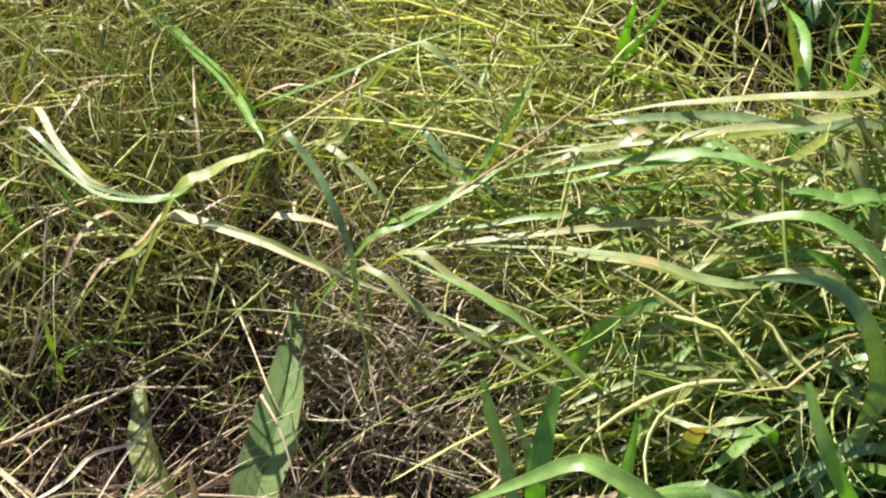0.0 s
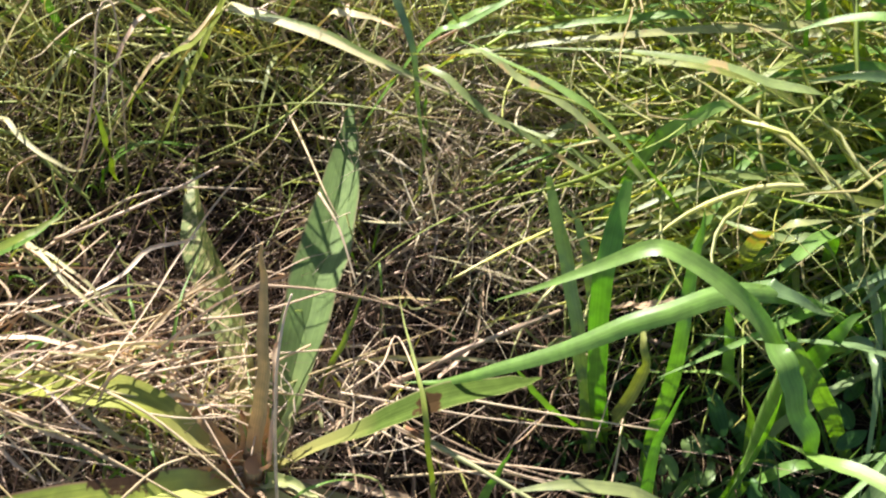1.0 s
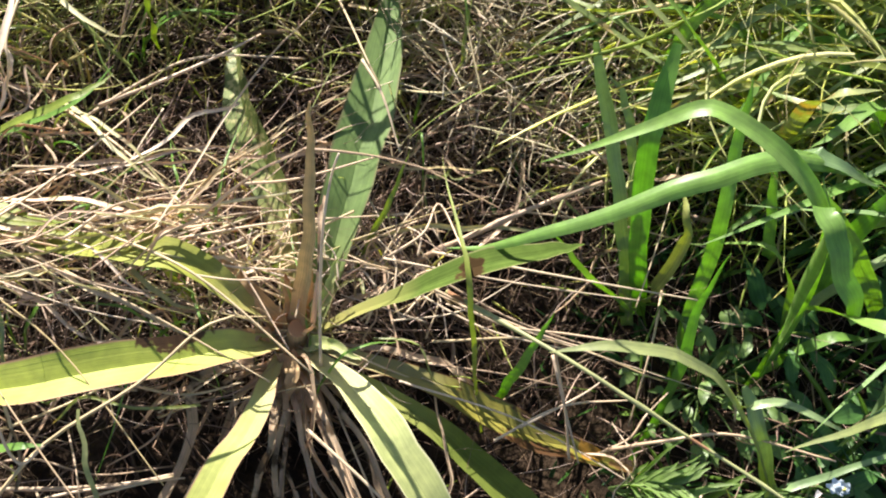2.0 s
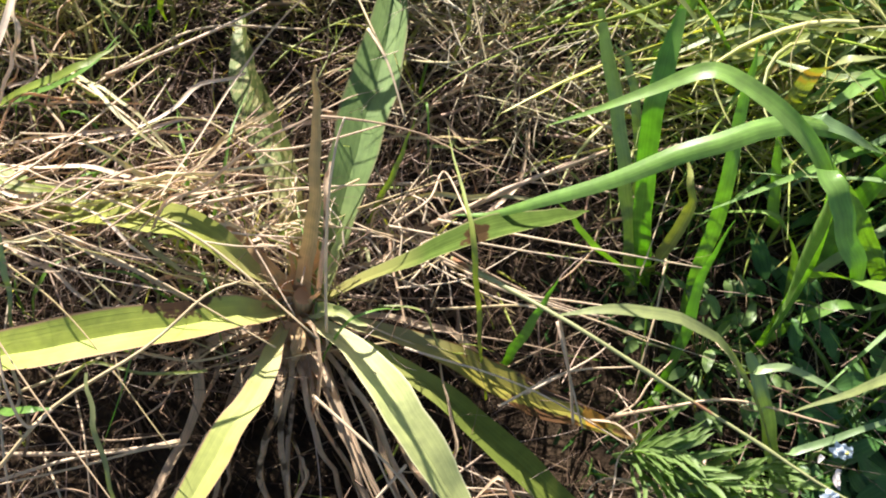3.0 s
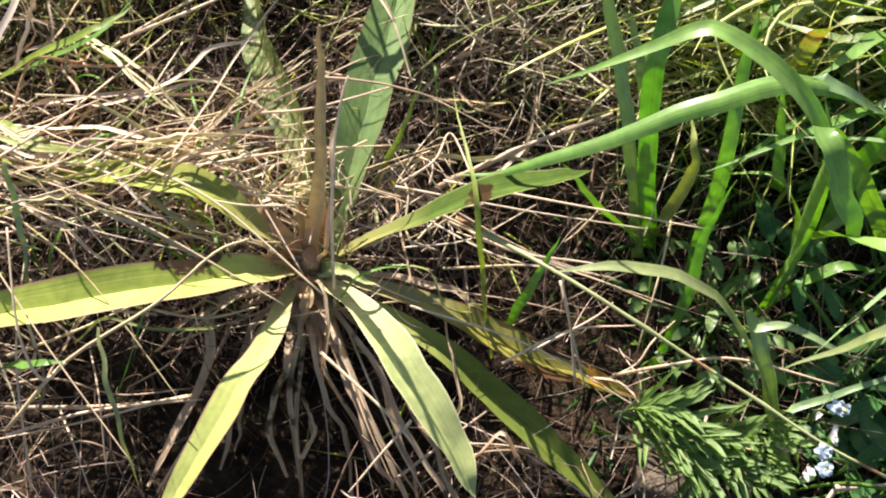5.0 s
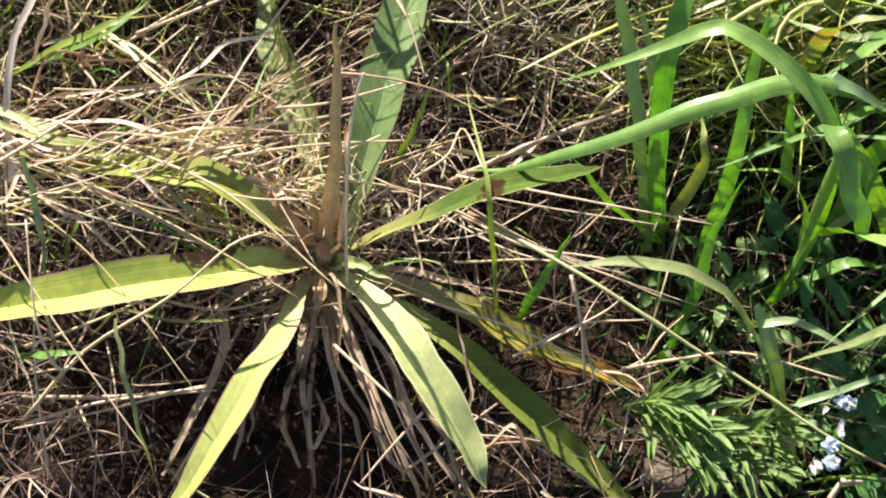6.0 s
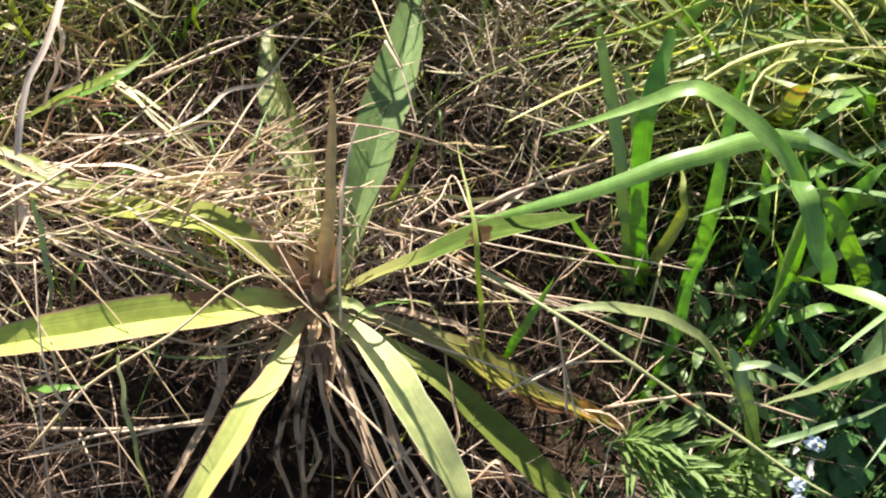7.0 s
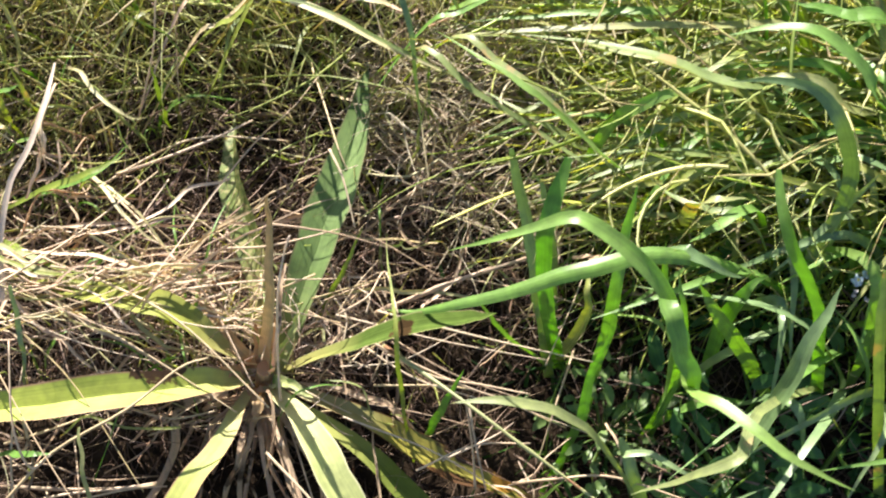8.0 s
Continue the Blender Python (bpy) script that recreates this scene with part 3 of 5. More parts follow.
leaf(0.0195, ROSETTE_BLADE_SHADE, [(0.01, 0.008, 0.045), (0.052, 0.032, 0.088), (0.08, 0.046, 0.113), (0.105, 0.061, 0.127), (0.132, 0.076, 0.134), (0.15, 0.088, 0.134)], "yellow-olive leaf with a dark brown scar", face=(-0.2, 0.3, 1), fold=0.3)
leaf(0.022, ROSETTE_YELLOWED, [(0.01, 0.004, 0.045), (0.088, 0, 0.06), (0.126, -0.001, 0.055), (0.163, -0.002, 0.045), (0.2, 0.003, 0.034), (0.24, 0.008, 0.02)], "yellowing leaf with brown decayed edges")
leaf(0.019, ROSETTE_SHADED, [(0.01, -0.002, 0.045), (0.089, -0.017, 0.053), (0.136, -0.032, 0.051), (0.18, -0.049, 0.046), (0.226, -0.066, 0.035), (0.27, -0.086, 0.026)], "green leaf lying low, shade put into its colour", face=(0.35, -0.3, 1))
leaf(0.0128, BROWN_HEART, [(0.002, 0.002, 0.04), (0.003, 0.018, 0.085), (0.001, 0.036, 0.15), (-0.006, 0.055, 0.195), (-0.01, 0.064, 0.225)], "stiff brown pointed heart leaf standing upright", kind="spike", face=(-0.25, -0.8, 0.5), fold=0.5, wave=0.05)
leaf(0.0150, LEAF_BASE, [(-0.003, 0.002, 0.042), (-0.016, 0.007, 0.064), (-0.036, 0.016, 0.074), (-0.06, 0.026, 0.076)], "tan withered leaf base", kind="spike", fold=0.35, face=(-0.2, -0.3, 1))
leaf(0.013, LEAF_BASE, [(-0.002, 0.003, 0.03), (-0.004, 0.012, 0.06), (-0.012, 0.026, 0.085)], "orange-brown leaf base", kind="spike", fold=0.4, face=(0.3, -0.4, 1))
leaf(0.013, LEAF_BASE, [(0.001, -0.006, 0.035), (0.018, -0.019, 0.035), (0.028, -0.04, 0.015)], "orange-brown leaf base", kind="strip", fold=0.4, face=(0, -1, 0.4))
leaf(0.011, ROSETTE_PALE, [(0.008, 0.008, 0.045), (0.013, 0.024, 0.07), (0.014, 0.045, 0.088)], "pale yellow leaf base in the heart", kind="spike", fold=0.4, face=(0, -0.5, 1))
leaf(0.012, LEAF_BASE, [(-0.006, -0.002, 0.04), (-0.018, -0.010, 0.062), (-0.032, -0.016, 0.07)], "tan withered leaf base", kind="spike", fold=0.35, face=(-0.3, -0.3, 1))
leaf(0.011, ROSETTE_PALE, [(0.009, 0.001, 0.044), (0.026, 0.000, 0.066), (0.048, -0.004, 0.072)], "pale yellow leaf base in the heart", kind="spike", fold=0.4, face=(0.1, -0.3, 1))
leaf(0.013, LEAF_BASE, [(0.003, -0.008, 0.045), (0.010, -0.020, 0.048), (0.013, -0.034, 0.036)], "orange-brown leaf base", kind="spike", fold=0.35, face=(0, -0.6, 1))
leaf(0.009, LEAF_BASE, [(0.002, 0.008, 0.045), (0.004, 0.02, 0.07), (0.001, 0.036, 0.09)], "short brown leaf base", kind="spike", face=(0, -0.5, 1))


def dead_leaf(width, points, **more):
    options = dict(kind="strip", fold=0.5, thick=0.001, steps=20, wave=0.3, wander=1.5)
    options.update(more)
    return part("dead_leaf", ribbon(points, width * 0.62, **options), DEAD_LEAF, rosette, "shrivelled grey-brown dead leaf hanging down")


dead_leaf(0.006, [(0.004, -0.008, 0.03), (0.026, -0.046, 0.03), (0.048, -0.071, 0.01), (0.063, -0.083, -0.01), (0.083, -0.118, -0.03)], twist=(0, 90))
dead_leaf(0.006, [(0.006, -0.006, 0.03), (0.056, -0.032, 0.025), (0.088, -0.063, 0.01), (0.121, -0.1, -0.01)])
dead_leaf(0.006, [(0.008, -0.006, 0.03), (0.059, -0.021, 0.02), (0.094, -0.049, 0), (0.134, -0.079, -0.01)])
dead_leaf(0.008, [(0, -0.006, 0.03), (0.013, -0.023, 0.03), (0.022, -0.035, 0.03), (0.031, -0.04, 0.02)])
dead_leaf(0.006, [(-0.004, -0.006, 0.03), (-0.018, -0.032, 0.015), (-0.021, -0.055, 0), (-0.011, -0.097, -0.01), (-0.007, -0.129, -0.02)])
dead_leaf(0.005, [(-0.002, -0.006, 0.03), (-0.034, -0.042, 0.03), (-0.058, -0.052, 0.02), (-0.074, -0.079, 0.01)])
dead_leaf(0.005, [(0.006, 0.004, 0.05), (0.018, 0.002, 0.1), (0.005, 0.037, 0.13), (0.001, 0.058, 0.14)], wave=0.1)
dead_leaf(0.004, [(0, -0.006, 0.03), (0.018, -0.012, 0.06), (0.031, -0.035, 0.05), (0.036, -0.059, 0.02)], twist=(0, 60))
dead_leaf(0.006, [(0.005, -0.008, 0.035), (0.039, -0.038, 0.045), (0.071, -0.069, 0.035), (0.101, -0.095, 0.02), (0.12, -0.113, 0)], wave=0.1, wander=0.6)
dead_leaf(0.006, [(-0.001, -0.008, 0.035), (0.014, -0.038, 0.04), (0.019, -0.067, 0.025), (0.033, -0.096, 0.01), (0.051, -0.125, -0.02)], wave=0.1, wander=0.8)
dead_leaf(0.0055, [(0.007, -0.007, 0.035), (0.062, -0.039, 0.04), (0.093, -0.066, 0.03), (0.125, -0.088, 0.015), (0.145, -0.1, 0)], wave=0.1, wander=0.6)
dead_leaf(0.008, [(0.008, 0, 0.04), (0.081, 0.022, 0.04), (0.119, 0.016, 0.03), (0.156, 0.002, 0.02)])
dead_leaf(0.0085, [(-0.003, -0.006, 0.032), (-0.008, -0.022, 0.04), (-0.029, -0.038, 0.03), (-0.037, -0.067, 0.005)], twist=(0, 60), wave=0.15)
dead_leaf(0.0075, [(-0.003, -0.006, 0.032), (-0.001, -0.023, 0.038), (-0.017, -0.041, 0.03), (-0.022, -0.067, 0.005)], twist=(0, 60), wave=0.15)
dead_leaf(0.0085, [(-0.003, -0.006, 0.032), (0.006, -0.021, 0.036), (-0.004, -0.047, 0.025), (-0.006, -0.073, 0.0)], twist=(0, 60), wave=0.15)
dead_leaf(0.006, [(-0.003, -0.006, 0.032), (-0.01, -0.022, 0.042), (-0.037, -0.035, 0.035), (-0.055, -0.056, 0.015)], twist=(0, 60), wave=0.15)
dead_leaf(0.011, [(-0.015, -0.021, 0.04), (-0.037, -0.036, 0.04), (-0.043, -0.052, 0.035), (-0.033, -0.075, 0.022), (-0.036, -0.112, 0.01), (-0.04, -0.158, 0.0)], wave=0.1, wander=0.8, twist=(0, 30))
dead_leaf(0.0085, [(0.002, -0.007, 0.032), (0.013, -0.055, 0.03), (0.015, -0.079, 0.02), (0.018, -0.099, 0.01), (0.039, -0.118, -0.005)], twist=(0, 70), wave=0.2)
dead_leaf(0.005, [(0.002, -0.007, 0.032), (0.039, -0.104, 0.01), (0.043, -0.089, 0.012), (0.035, -0.076, 0.01)], twist=(30, 90))
dead_leaf(0.0075, [(0.002, -0.007, 0.032), (0.056, -0.058, 0.03), (0.081, -0.084, 0.02), (0.105, -0.105, 0.005)], wave=0.15, twist=(10, 60))


def fallen_leaves(count):
    """Old leaves that hang from the crown into the hollow, thin and curled."""
    rng = random.Random(21)
    for i in range(count):
        side = rng.uniform(-0.8, 0.7)
        d = Vector((0.45 + 0.89 * side, -0.89 + 0.45 * side, 0)).normalized()
        run = rng.uniform(0.05, 0.13)
        bow = Vector((-d.y, d.x, 0)) * rng.gauss(0, 0.014)
        a = d * 0.008 + Vector((0, 0, 0.032))
        dead_leaf(rng.uniform(0.0025, 0.006), [a, a + d * run * 0.45 + bow + Vector((0, 0, -0.005)), a + d * run * 0.8 + bow * 0.3 + Vector((0, 0, -0.035)), a + d * run + Vector((0, 0, -0.055))],
                  twist=(rng.uniform(-60, 60), rng.uniform(-90, 90)), wander=1.5)


fallen_leaves(4)

# ---- broad grass beside the rosette ----
def tuft(base, label, group="broad grass tufts"):
    return thing("grass_tuft", base, label, "grass", group)


def blade(clump, width, material, points, label="", **more):
    return part("blade", ribbon(points, width, **more), material, clump, label)


tuft_a = tuft((0.25, 0.09, 0), "tall green grass tuft with broad arching blades")
blade(tuft_a, 0.0120, GRASS, [(0.292, 0.089, 0), (0.28, 0.102, 0.1), (0.263, 0.1, 0.2), (0.247, 0.102, 0.235), (0.222, 0.109, 0.255), (0.19, 0.113, 0.265), (0.174, 0.113, 0.262), (0.156, 0.105, 0.25), (0.135, 0.093, 0.235), (0.11, 0.082, 0.215)], "arching blade bent over sharply at its top", fold=0.2, steps=30)
blade(tuft_a, 0.0120, GRASS, [(0.336, 0.226, 0.08), (0.283, 0.181, 0.16), (0.245, 0.15, 0.2), (0.22, 0.134, 0.205), (0.191, 0.112, 0.2), (0.16, 0.092, 0.18), (0.123, 0.076, 0.15), (0.097, 0.07, 0.125), (0.074, 0.066, 0.11)], "broad blade lying almost level", fold=-0.35, face=(-0.05, -0.15, 1), steps=28)
blade(tuft_a, 0.0085, GRASS_BLUE, [(0.202, 0.111, 0), (0.169, 0.132, 0.09), (0.143, 0.16, 0.14), (0.115, 0.184, 0.19)], face=(0.3, -1, 0.3), kind="strip")
blade(tuft_a, 0.0115, GRASS, [(0.204, 0.121, 0), (0.178, 0.119, 0.12), (0.16, 0.131, 0.2), (0.157, 0.17, 0.23)], "bright yellow-green blade bent over near its top", face=(0.1, -1, 0.3), kind="strip")
blade(tuft_a, 0.006, GRASS_BLUE, [(0.185, 0.159, 0.02), (0.16, 0.18, 0.1), (0.142, 0.197, 0.13), (0.128, 0.206, 0.135)], face=(0.3, -1, 0.3))
blade(tuft_a, 0.0100, GRASS, [(0.238, 0.085, 0), (0.229, 0.12, 0.07), (0.22, 0.14, 0.135), (0.209, 0.173, 0.18), (0.205, 0.19, 0.2)], face=(0.3, -1, 0.4))
blade(tuft_a, 0.008, GRASS, [(0.278, 0.204, 0), (0.268, 0.168, 0.06), (0.251, 0.181, 0.11), (0.24, 0.192, 0.14)], face=(-0.3, -1, 0.4))
blade(tuft_a, 0.012, GRASS, [(0.249, 0.098, 0.24), (0.258, 0.086, 0.238), (0.272, 0.075, 0.223), (0.29, 0.065, 0.2)], "drooping blade end, light shining through", kind="strip", face=(0.2, -0.4, 1))
blade(tuft_a, 0.0082, GRASS, [(0.284, 0.082, 0.01), (0.286, 0.105, 0.08), (0.276, 0.112, 0.15), (0.264, 0.113, 0.2), (0.25, 0.129, 0.22)], face=(0.4, -1, 0.4))
blade(tuft_a, 0.0074, GRASS_PALE, [(0.334, 0.01, 0), (0.276, 0.024, 0.11), (0.242, 0.03, 0.15), (0.215, 0.029, 0.165), (0.181, 0.02, 0.17), (0.149, 0.006, 0.165)], kind="lance", label="pale blade arching over low growth")
blade(tuft_a, 0.005, GRASS_BLUE, [(0.288, 0.092, 0), (0.267, 0.038, 0.11), (0.283, 0.041, 0.13), (0.307, 0.038, 0.13), (0.337, 0.044, 0.11)])
blade(tuft_a, 0.006, GRASS, [(0.132, 0.015, 0.02), (0.14, 0.021, 0.09), (0.146, 0.04, 0.14)], face=(0, -1, 0.4))
blade(tuft_a, 0.008, GRASS, [(0.231, 0.022, 0), (0.234, 0.068, 0.06), (0.227, 0.092, 0.1), (0.231, 0.114, 0.14)], face=(0.4, -1, 0.3))
blade(tuft_a, 0.008, GRASS_YELLOW, [(0.205, 0.135, 0), (0.201, 0.11, 0.05), (0.208, 0.126, 0.1), (0.202, 0.138, 0.12), (0.194, 0.164, 0.11)], "withered orange-brown blade")
blade(tuft_a, 0.006, GRASS, [(0.199, 0.107, 0.03), (0.156, 0.1, 0.08), (0.13, 0.106, 0.1)], face=(-0.4, -1, 0.3))

tuft_b = tuft((0.40, 0.02, 0), "lush green grass tuft with broad blades and drooping tips")
blade(tuft_b, 0.014, GRASS_BLUE, [(0.349, 0.06, 0), (0.341, 0.065, 0.1), (0.343, 0.091, 0.17), (0.343, 0.127, 0.22), (0.346, 0.156, 0.24)], "broad pale blade leaning over", face=(-0.3, 0.2, 1))
blade(tuft_b, 0.0072, GRASS_PALE, [(0.417, 0.208, 0), (0.332, 0.075, 0.2), (0.32, 0.026, 0.235), (0.307, 0.014, 0.225), (0.294, 0.006, 0.2), (0.276, -0.006, 0.18)], "blade looping down to a pale blunt tip")
blade(tuft_b, 0.0085, GRASS, [(0.3, 0.167, 0), (0.282, 0.068, 0.2), (0.309, 0.047, 0.24), (0.345, 0.032, 0.25), (0.388, 0.032, 0.24)])
blade(tuft_b, 0.0095, GRASS, [(0.409, 0.17, 0), (0.362, 0.161, 0.15), (0.338, 0.164, 0.2), (0.307, 0.169, 0.24), (0.281, 0.203, 0.26)], face=(-0.2, -1, 0.2), kind="strip")
blade(tuft_b, 0.0072, GRASS_PALE, [(0.476, 0.118, 0), (0.425, 0.129, 0.12), (0.387, 0.152, 0.2), (0.368, 0.177, 0.24)], face=(0.1, -1, 0.2), kind="strip")
blade(tuft_b, 0.011, GRASS_BLUE, [(0.388, 0.259, 0), (0.35, 0.248, 0.1), (0.345, 0.255, 0.15), (0.356, 0.272, 0.2)], face=(0.2, -1, 0.4))
blade(tuft_b, 0.0105, GRASS_BLUE, [(0.37, 0.25, 0), (0.35, 0.257, 0.13), (0.337, 0.26, 0.2), (0.312, 0.26, 0.25), (0.289, 0.27, 0.262), (0.263, 0.27, 0.258), (0.235, 0.269, 0.24)], "long blade drooping from a high bend", face=(-0.2, -0.6, 0.8))
blade(tuft_b, 0.0115, GRASS, [(0.398, 0.486, 0), (0.342, 0.326, 0.2), (0.315, 0.32, 0.24), (0.279, 0.326, 0.25), (0.25, 0.326, 0.24), (0.222, 0.32, 0.22)])
blade(tuft_b, 0.009, GRASS_BLUE, [(0.344, -0.014, 0), (0.31, 0.015, 0.05), (0.28, 0.033, 0.1), (0.262, 0.047, 0.12)], face=(0.1, -0.5, 0.8), kind="strip")
blade(tuft_b, 0.0045, GRASS_BLUE, [(0.324, 0.042, 0), (0.3, 0.003, 0.1), (0.314, 0.011, 0.12), (0.341, 0.031, 0.13), (0.366, 0.057, 0.12)])
blade(tuft_b, 0.012, GRASS, [(0.38, 0.161, 0), (0.323, 0.158, 0.09), (0.29, 0.154, 0.14), (0.271, 0.159, 0.16)], face=(0.4, -1, 0.4))
blade(tuft_b, 0.012, GRASS, [(0.316, 0.153, 0), (0.303, 0.165, 0.1), (0.3, 0.163, 0.16), (0.309, 0.175, 0.18)], face=(-0.4, -1, 0.4))

tuft_c = tuft((0.30, 0.30, 0), "green grass tuft lodged by wind, blades crossing")
blade(tuft_c, 0.0110, GRASS_YELLOW, [(0.228, 0.297, 0.03), (0.263, 0.322, 0.08), (0.291, 0.344, 0.12), (0.332, 0.387, 0.14)], "yellow-green blade slanting up")
blade(tuft_c, 0.0087, GRASS_PALE, [(0.301, 0.475, 0), (0.261, 0.319, 0.18), (0.222, 0.3, 0.195), (0.182, 0.3, 0.195), (0.133, 0.301, 0.18), (0.076, 0.299, 0.16)])
blade(tuft_c, 0.0078, GRASS, [(0.231, 0.283, 0.03), (0.176, 0.214, 0.18), (0.13, 0.194, 0.245), (0.096, 0.197, 0.255), (0.04, 0.218, 0.24)])
blade(tuft_c, 0.0064, GRASS_PALE, [(0.16, 0.339, 0), (0.156, 0.262, 0.1), (0.132, 0.252, 0.125), (0.102, 0.254, 0.13), (0.065, 0.262, 0.12)])
blade(tuft_c, 0.0101, GRASS, [(0.155, 0.241, 0.05), (0.166, 0.262, 0.13), (0.184, 0.272, 0.17), (0.203, 0.282, 0.185), (0.224, 0.305, 0.18)], face=(0, -0.6, 0.8))
blade(tuft_c, 0.0097, GRASS_PALE, [(0.402, 0.49, 0), (0.329, 0.33, 0.18), (0.297, 0.311, 0.22), (0.268, 0.301, 0.225), (0.245, 0.304, 0.2)])
blade(tuft_c, 0.0064, GRASS_YELLOW, [(0.308, 0.424, 0.08), (0.284, 0.41, 0.14), (0.265, 0.407, 0.18)], face=(0, -1, 0.2), kind="strip")
blade(tuft_c, 0.0106, GRASS, [(0.385, 0.607, 0), (0.318, 0.398, 0.2), (0.282, 0.374, 0.22), (0.257, 0.368, 0.22)])
blade(tuft_c, 0.0083, GRASS_PALE, [(0.358, 0.712, 0), (0.298, 0.475, 0.2), (0.234, 0.427, 0.21), (0.165, 0.404, 0.19), (0.094, 0.394, 0.16)])
blade(tuft_c, 0.0083, GRASS, [(0.296, 0.612, 0), (0.253, 0.402, 0.2), (0.215, 0.39, 0.215), (0.175, 0.385, 0.2), (0.128, 0.372, 0.18), (0.06, 0.363, 0.14)])
blade(tuft_c, 0.0083, GRASS_PALE, [(0.371, 0.752, 0), (0.301, 0.479, 0.22), (0.235, 0.447, 0.22), (0.173, 0.434, 0.2), (0.109, 0.432, 0.16)])
blade(tuft_c, 0.0074, GRASS, [(0.184, 0.518, 0), (0.173, 0.37, 0.16), (0.137, 0.342, 0.17), (0.096, 0.327, 0.16), (0.037, 0.305, 0.14)])
blade(tuft_c, 0.0055, GRASS_YELLOW, [(0.168, 0.43, 0.06), (0.153, 0.388, 0.14), (0.13, 0.373, 0.17)])
blade(tuft_c, 0.0083, GRASS_PALE, [(0.231, 0.343, 0), (0.247, 0.353, 0.06), (0.271, 0.361, 0.1), (0.296, 0.398, 0.14)])
blade(tuft_c, 0.0074, GRASS_YELLOW, [(0.359, 0.7, 0), (0.311, 0.513, 0.16), (0.259, 0.41, 0.2), (0.254, 0.392, 0.2)])
blade(tuft_c, 0.0083, GRASS, [(0.28, 0.324, 0), (0.264, 0.271, 0.08), (0.295, 0.278, 0.1), (0.337, 0.293, 0.09)])

tuft_d = tuft((0.06, 0.33, 0), "thin green grass tuft with curving blades")
blade(tuft_d, 0.0038, GRASS_BLUE, [(-0.301, 0.304, 0), (-0.239, 0.272, 0.17), (-0.191, 0.247, 0.18), (-0.158, 0.237, 0.18), (-0.124, 0.254, 0.17), (-0.09, 0.279, 0.19), (-0.063, 0.301, 0.2)], "pale blade sagging between its ends")
blade(tuft_d, 0.003168, GRASS_PALE, [(0.054, 0.278, 0.1), (0.018, 0.24, 0.165), (-0.029, 0.233, 0.185), (-0.073, 0.23, 0.19), (-0.105, 0.225, 0.185)], "thin pale dry blade")
blade(tuft_d, 0.003456, STRAW, [(-0.046, 0.398, 0), (-0.013, 0.291, 0.14), (-0.033, 0.283, 0.155), (-0.047, 0.278, 0.155), (-0.06, 0.269, 0.15)])
blade(tuft_d, 0.003456, GRASS, [(-0.183, 0.397, 0), (-0.099, 0.244, 0.2), (-0.111, 0.22, 0.21), (-0.145, 0.213, 0.21), (-0.186, 0.232, 0.2), (-0.239, 0.264, 0.18)])
blade(tuft_d, 0.003744, GRASS, [(0.041, 0.496, 0), (0.06, 0.352, 0.16), (0.071, 0.354, 0.2), (0.08, 0.372, 0.23), (0.082, 0.395, 0.24)])
blade(tuft_d, 0.00576, GRASS, [(-0.005, 0.315, 0.1), (0.018, 0.312, 0.14), (0.045, 0.324, 0.16), (0.063, 0.35, 0.17)])
blade(tuft_d, 0.003456, GRASS_YELLOW, [(-0.078, 0.418, 0.05), (-0.063, 0.425, 0.1), (-0.052, 0.439, 0.14)])
blade(tuft_d, 0.00576, GRASS_YELLOW, [(-0.157, 0.475, 0), (-0.111, 0.371, 0.12), (-0.119, 0.361, 0.16), (-0.137, 0.367, 0.18)])
blade(tuft_d, 0.003456, GRASS, [(0.023, 0.264, 0.02), (0.019, 0.268, 0.08), (0.012, 0.273, 0.13)])
blade(tuft_d, 0.003456, GRASS_YELLOW, [(0.021, 0.197, 0.02), (0.032, 0.205, 0.07), (0.034, 0.215, 0.1), (0.028, 0.242, 0.12)])
blade(tuft_d, 0.004032, GRASS, [(0.068, 0.473, 0), (0.079, 0.36, 0.13), (0.044, 0.347, 0.17), (0.005, 0.349, 0.19), (-0.034, 0.366, 0.2)])
blade(tuft_d, 0.003456, GRASS, [(-0.218, 0.327, 0), (-0.162, 0.246, 0.12), (-0.182, 0.237, 0.15), (-0.212, 0.248, 0.17)])
blade(tuft_d, 0.004032, GRASS, [(-0.151, 0.469, 0), (-0.105, 0.372, 0.12), (-0.123, 0.367, 0.16), (-0.155, 0.359, 0.2), (-0.194, 0.368, 0.22)])
blade(tuft_d, 0.004032, GRASS, [(-0.171, 0.49, 0), (-0.121, 0.39, 0.12), (-0.058, 0.402, 0.17), (-0.016, 0.429, 0.19), (0.034, 0.471, 0.2)])
blade(tuft_d, 0.004608, GRASS_YELLOW, [(-0.074, 0.447, 0.07), (-0.058, 0.456, 0.1), (-0.042, 0.476, 0.12)])
blade(tuft_d, 0.00576, GRASS_BLUE, [(-0.131, 0.328, 0), (-0.067, 0.3, 0.2), (-0.035, 0.286, 0.21), (-0.008, 0.263, 0.2), (0.009, 0.245, 0.18), (0.023, 0.23, 0.14), (0.034, 0.217, 0.11)], "blue-green blade arching over")
blade(tuft_d, 0.009, GRASS, [(-0.288, 0.533, 0.05), (-0.207, 0.449, 0.1), (-0.137, 0.378, 0.15), (-0.095, 0.327, 0.18), (-0.073, 0.304, 0.19)], fold=0.5)
blade(tuft_d, 0.0072, GRASS_YELLOW, [(-0.12, 0.371, 0), (-0.057, 0.401, 0.12), (-0.042, 0.408, 0.15), (-0.03, 0.428, 0.17)])
